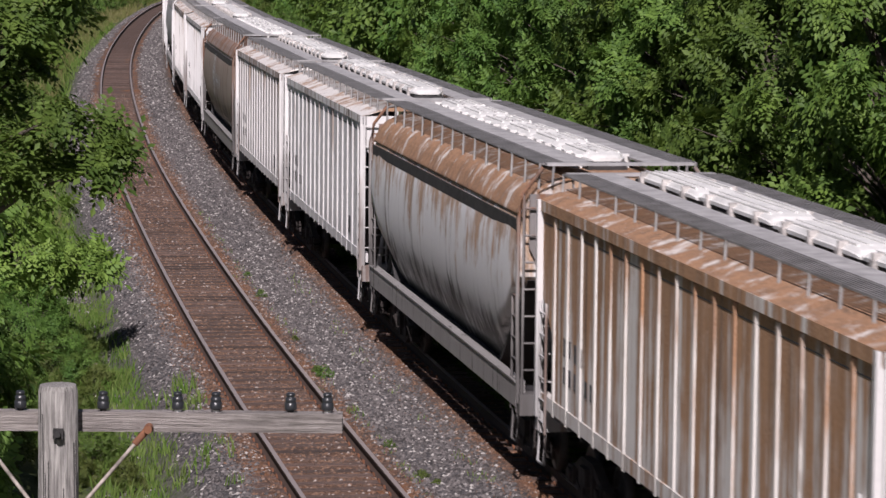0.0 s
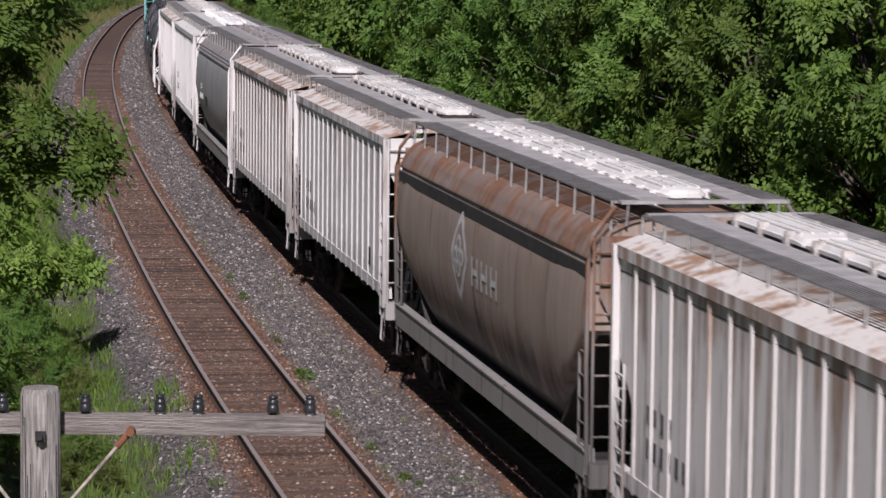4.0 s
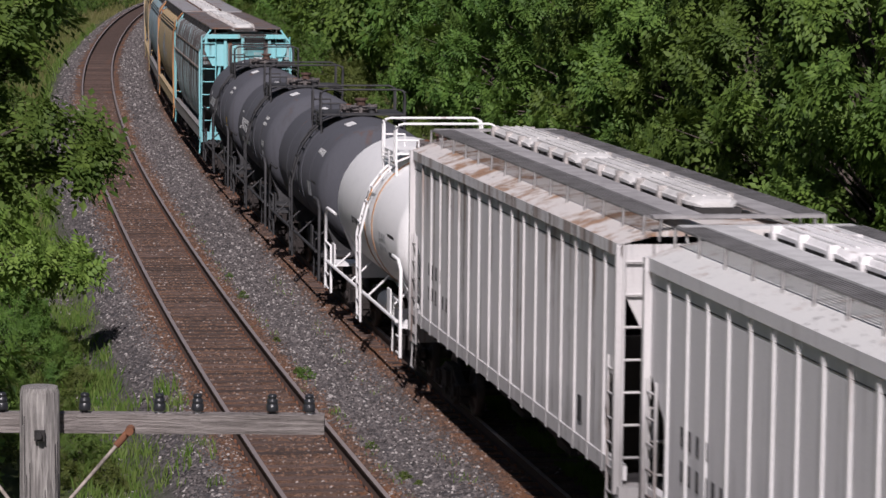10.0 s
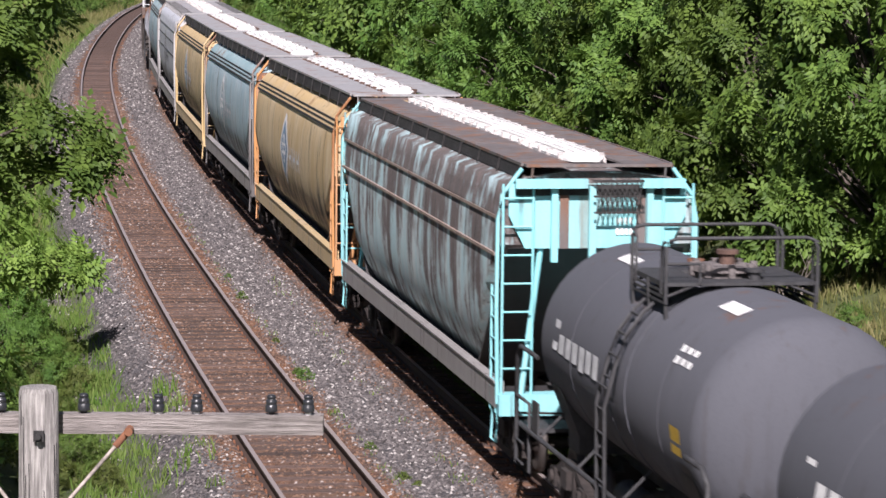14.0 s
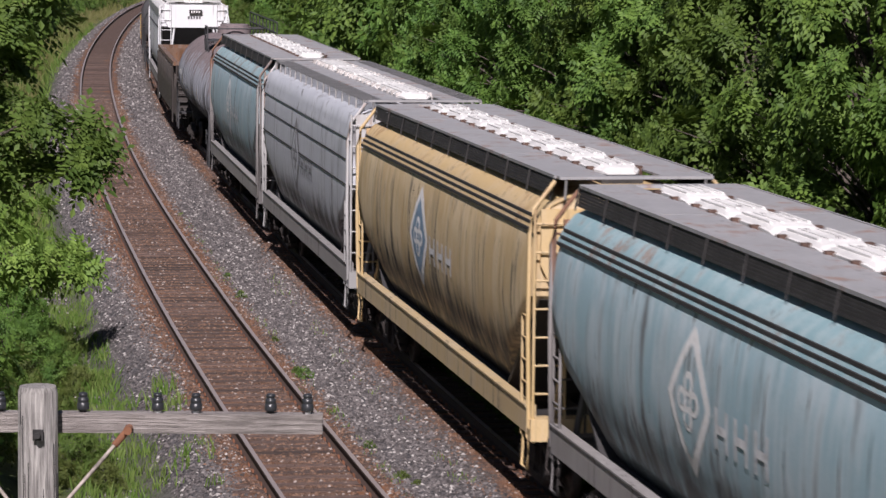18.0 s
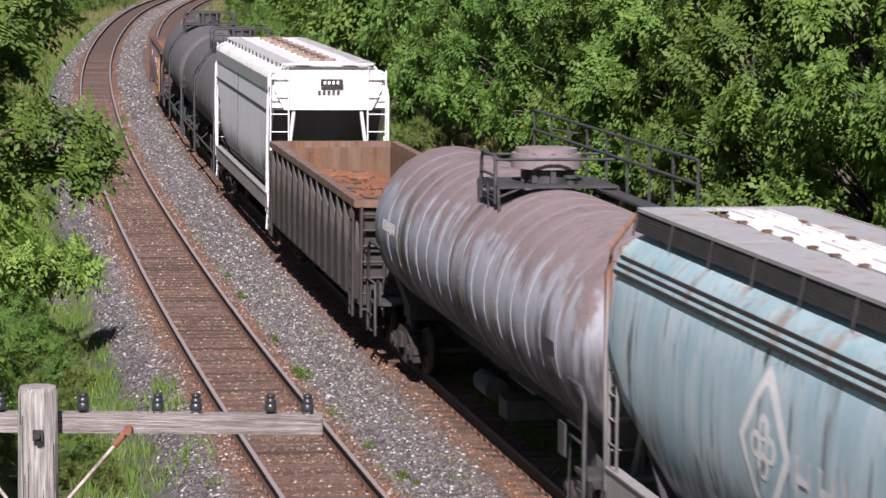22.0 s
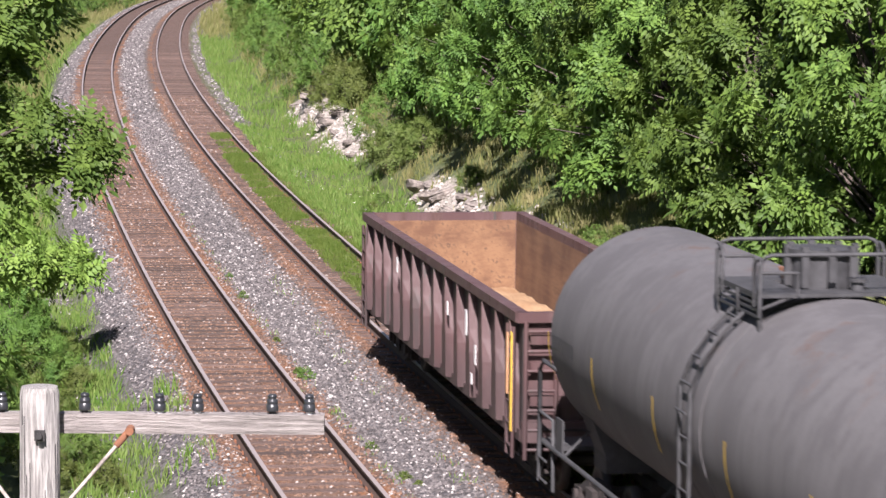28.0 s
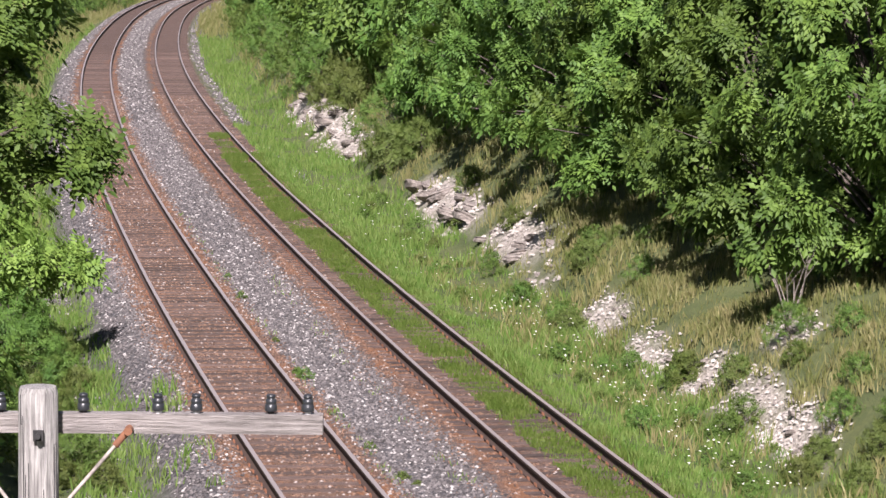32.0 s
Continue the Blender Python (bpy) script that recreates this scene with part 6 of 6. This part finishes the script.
    cars.append(tank_car(P[14], P_TANK, P_FITBLACK, "charcoal tank car with a faded company mark and yellow placard", 1.39, 2.46, hoops=hoop,
                         marks=top_marks + ((3.3, 0.3, (1,), P_PALEMARK, 0.5, 0.3), (2.9, 0.18, (6,), P_PALEMARK, 0.34, 0.3), (-2.7, 0.68, (3, 3), MARK_WHITE, 0.1, 0.2), (-3.2, 0.0, (1,), YELLOW, 0.38, 0.45),
                                (-3.4, -0.3, (1,), MARK_DARK, 0.4, 0.5))))
    cars.append(round_hopper(P[15], P_TEAL, P_TEAL, P_SILL, "pale teal hopper stained brown, with bright cyan end posts", ((3.95, 0.03, 0.025), (3.4, 0.03, 0.025)), P_BROWN, HATCH, None, 5, P_DARKDECK, False, 0.55, P_CYAN, 3.5))
    framed_end(cars[-1], P[15] / 2 - 0.72)
    cars.append(round_hopper(P[16], P_GOLD, P_GOLDROOF, P_GOLDSILL, "faded gold round-sided hopper with a blue diamond emblem", BAND, IRON, HATCH, RUST_CLAMP, 8, P_GREYROOF, False, end_mat=P_ORANGE))
    emblem(cars[-1], 0.9, MARK_WHITE, P_BLUEMARK)
    cars.append(round_hopper(P[17], P_BLUE, P_BLUEROOF, P_SILL, "sea-blue round-sided hopper with a white diamond emblem", BAND, IRON, HATCH, RUST_CLAMP, 8, P_GREYROOF, False))
    emblem(cars[-1], 0.9, MARK_WHITE, P_BLUE)
    cars.append(round_hopper(P[18], P_GOLD, P_GOLDROOF, P_GOLDSILL, "gold round-sided hopper streaked with dirt, blue diamond emblem", BAND, IRON, HATCH, RUST_CLAMP, 8, P_GREYROOF, False, end_mat=P_GOLDROOF))
    emblem(cars[-1], 0.9, MARK_WHITE, P_BLUEMARK)
    cars.append(round_hopper(P[19], P_GREY, P_GREY, P_SILL, "grey hopper with two side mouldings and a sooty lower half", ((4.02, 0.012, 0.012), (3.55, 0.014, 0.014), (3.05, 0.014, 0.014)), IRON, HATCH, None, 4, P_GREYROOF, True, 0.55, P_PALEPOST))
    emblem(cars[-1], 0.9, MARK_GREY, P_GREY, flat=0.55, word=MARK_GREY)
    cars.append(round_hopper(P[20], P_BLUE, P_BLUEROOF, P_SILL, "weathered blue round-sided hopper with a white diamond emblem", BAND, IRON, HATCH, RUST_CLAMP, 8, P_GREYROOF, False))
    emblem(cars[-1], 0.9, MARK_WHITE, P_BLUE)
    cars.append(tank_car(P[21], P_OLDTANK, P_FITBLACK, "old grey tank car with rusted top and raised hoops", 1.5, 2.62,
                         hoops=[(-7.6 + 1.05 * k, 0.22, 0.008) for k in range(15)], full_rail=True, hoop_mat=P_HOOP,
                         marks=((7.6, 0.15, (7,), MARK_WHITE, 0.24, 0.15), (-6.9, 0.0, (1, 1, 1), MARK_DARK, 0.3, 0.7)), stripes=(5.6, 2.9, -0.4, -3.1)))
    cars.append(gondola(P[22], P_UMBER, P_INSIDE, P_LOAD, "dark brown open gondola with a rusty load", 2.78, 14, 1.15))
    cars.append(round_hopper(P[23], P_SILVER, P_WROOF, P_SILL, "silver-white hopper with black lines and white end", ((3.55, 0.015, 0.028), (1.66, 0.02, 0.028)), IRON, P_HATCHTAN, RUST_CLAMP, 10, P_DECKPALE, True, 0.95, P_ENDWHITE, 3.6, slim=True, post_mat=IRON))
    for sg in (-1, 1):
        part("grey_band", Shape().box(*sorted((sg * 1.45, sg * 1.521)), -P[23] / 2 + 0.9, P[23] / 2 - 0.9, 4.08, 4.4), P_BANDGREY, cars[-1])
    c = cars[-1]
    part("side_seam", Shape().box(-1.512, -1.5, 0.6, 0.63, 2.4, 4.4), IRON, c)
    bars(c, -1.505, P[23] / 2 - 1.7, 3.0, (4, 5), MARK_DARK, h=0.2, w=0.1, gap=0.05)
    lb = P[23] / 2 - 0.72
    num = Shape()
    for k in range(5):
        num.box(-0.26 + k * 0.12, -0.26 + k * 0.12 + 0.07, -lb - 0.02, -lb - 0.008, 3.98, 4.09)
    part("end_number", num, MARK_DARK, c)
    part("end_plate", Shape().box(-0.2, 0.36, -lb - 0.12, -lb - 0.1, 4.2, 4.38), IRON, c, "dark plate with white lettering")
    let = Shape()
    for k in range(4):
        let.box(-0.13 + k * 0.11, -0.13 + k * 0.11 + 0.06, -lb - 0.135, -lb - 0.125, 4.25, 4.33)
    part("end_plate_lettering", let, MARK_WHITE, c)
    cars.append(tank_car(P[24], P_COAL, P_FITBLACK, "black tank car with yellow reflector stripes", 1.54, 2.66, hoops=((0.5, 0.05, 0.01), (-0.5, 0.05, 0.01)), stripes=(7.2, 4.4, 1.9, -3.9, -6.5),
                         marks=((6.6, 0.05, (4, 5), MARK_WHITE, 0.16, 0.1),)))
    cars.append(tank_car(P[25], P_COAL, P_FITBLACK, "black tank car with faint markings and yellow stripes", 1.54, 2.66, hoops=((0.5, 0.05, 0.01), (-0.5, 0.05, 0.01)), stripes=(7.4, 4.8, 1.6, -1.6, -4.8),
                         marks=((7.2, 0.05, (7,), MARK_DARK, 0.22, 0.14),)))
    cars.append(gondola(P[26], P_MAROON, P_SCOURED, P_SAND, "maroon open gondola with a sandy rusted floor", 2.62, 14, 0.25, None, 0.25))
    end = -P[26] / 2 + 0.66
    part("corner_stripe", Shape().box(-1.64, -1.62, end + 0.02, end + 0.1, 1.0, 2.45), YELLOW, cars[-1], "yellow corner stripe")
    part("corner_stripe", Shape().box(-1.64, -1.62, end + 0.32, end + 0.42, 1.5, 2.4), P_ORANGE, cars[-1], "faded orange corner stripe")
    for y0, z0, h in ((end + 2.9, 1.55, 0.3), (end + 3.7, 1.9, 0.4), (end + 3.2, 1.2, 0.16), (end + 5.4, 2.0, 0.22), (end + 10.6, 2.1, 0.26)):
        part("paint_mark", Shape().box(-1.625, -1.615, y0, y0 + 0.12, z0, z0 + h), MARK_WHITE, cars[-1])
    return cars


CARS = build_train()
ROLLING = [(wheel, 0.44) for wheel, _ in SPINNING if not wheel.parent.parent.name.startswith("hopper")]


def travelled(t):
    return SPEED * (t - MIDTIME) + GAIN * (t - MIDTIME) ** 2 / 2


def car_pose(k, t):
    """Both trucks of car k stand on the curve of the track."""
    mid, half = (JOINTS[k] + JOINTS[k + 1]) / 2, PITCH[k] / 2 - 2.2
    s = mid - travelled(t)
    a, b = line(s - half), line(s + half)
    d = b - a
    return Matrix.Translation((a + b) / 2) @ Euler((0, 0, -math.atan2(d.x, d.y))).to_matrix().to_4x4()
# ---- the pole with its cross-arm ----
def build_pole():
    root = tagged(new("telegraph_pole"), "weathered grey timber telegraph pole with an iron-braced cross-arm", "telegraph pole")
    base = Vector((-2.135, 16.0, 0))
    top = 5.885
    sh = Shape()
    rings = []
    for z, r in ((-1.2, 0.135), (2.0, 0.122), (4.6, 0.112), (5.3, 0.108), (top - 0.03, 0.105), (top, 0.096)):
        rings.append([(base.x + math.cos(k * math.tau / 18) * r, base.y + math.sin(k * math.tau / 18) * r * (1 + 0.02 * math.sin(3 * k)), z) for k in range(18)])
    part("shaft", sh.loft(rings, True), POLE_WOOD, root)
    part("cross_arm", Shape().loft([[(-3.68, 16.13, z) if a else (-3.68, 16.22, z) for a, z in ((1, 5.607), (0, 5.607), (0, 5.713), (1, 5.713))],
                                    [(-0.63, 16.13, z) if a else (-0.63, 16.22, z) for a, z in ((1, 5.618), (0, 5.618), (0, 5.724), (1, 5.724))]]), ARM_WOOD, root)
    for x in (-1.915, -1.515, -1.31, -0.91, -0.712, -2.36, -2.75, -2.96, -3.35, -3.56):
        z = 5.713 + (x + 3.68) / 3.05 * 0.011
        pin = Shape().tube([(x, 16.17, z - 0.02), (x, 16.17, z + 0.025)], 0.018, 8)
        p = part("insulator_pin", pin, MARK_WHITE if x in (-1.515, -1.31, -0.712) else IRON, root)
        ins = Shape()
        prof = ((0.0, 0.108), (0.019, 0.106), (0.024, 0.1), (0.025, 0.09), (0.021, 0.086), (0.022, 0.081), (0.029, 0.078), (0.029, 0.058), (0.027, 0.054), (0.032, 0.05), (0.033, 0.02), (0.031, 0.014), (0.0, 0.014))
        ins.loft([[(x + math.cos(k * math.tau / 14) * r, 16.17 + math.sin(k * math.tau / 14) * r, z + h) for r, h in prof] for k in range(15)], True, False)
        part("insulator", ins, GLAZE, p, "dark glazed insulator")
    for sg in (-1, 1):
        a, b = Vector((base.x + sg * 0.47, 16.1, 5.64)), Vector((base.x + sg * 0.02, 15.9, 5.12))
        part("brace", Shape().tube([a.lerp(b, 0.1), b], 0.011, 6), ROD, root, "weathered iron brace rod")
        part("brace_socket", Shape().tube([a, a.lerp(b, 0.16)], 0.02, 8), RUSTY, root)
        part("brace_bolt", Shape().tube([a + Vector((0, -0.05, 0.0)), a + Vector((0, 0.14, 0))], 0.024, 8), RUSTY, root)
    # drying cracks down the shaft
    rng = random.Random(15)
    for _ in range(16):
        a, z1, ln = rng.uniform(-2.9, -0.25), rng.uniform(5.0, 5.86), rng.uniform(0.15, 0.6)
        crack = Shape().tube([(base.x + math.cos(a + q * 0.02) * 0.108, base.y + math.sin(a + q * 0.02) * 0.108, z1 - ln * q / 3) for q in range(4)], 0.0028, 4)
        part("crack", crack, IRON, root)
    bolt = Shape().box(base.x - 0.01, base.x + 0.045, 15.86, 15.885, 5.615, 5.67).tube([(base.x + 0.018, 15.83, 5.643), (base.x + 0.018, 15.9, 5.643)], 0.016, 8)
    part("arm_bolt", bolt, IRON, root)


build_pole()
def motions():
    times_of = [i * 0.5 for i in range(65)]
    for k, car in enumerate(CARS):
        walk(car, [(t, car_pose(k, t)) for t in times_of])
    # the wheels that show roll on the rails
    for wheel, radius in ROLLING:
        walk(wheel, [(i * 0.04, Matrix.Translation(wheel.location) @ Euler((travelled(i * 0.04) / radius, 0, 0)).to_matrix().to_4x4()) for i in range(801)])


motions()
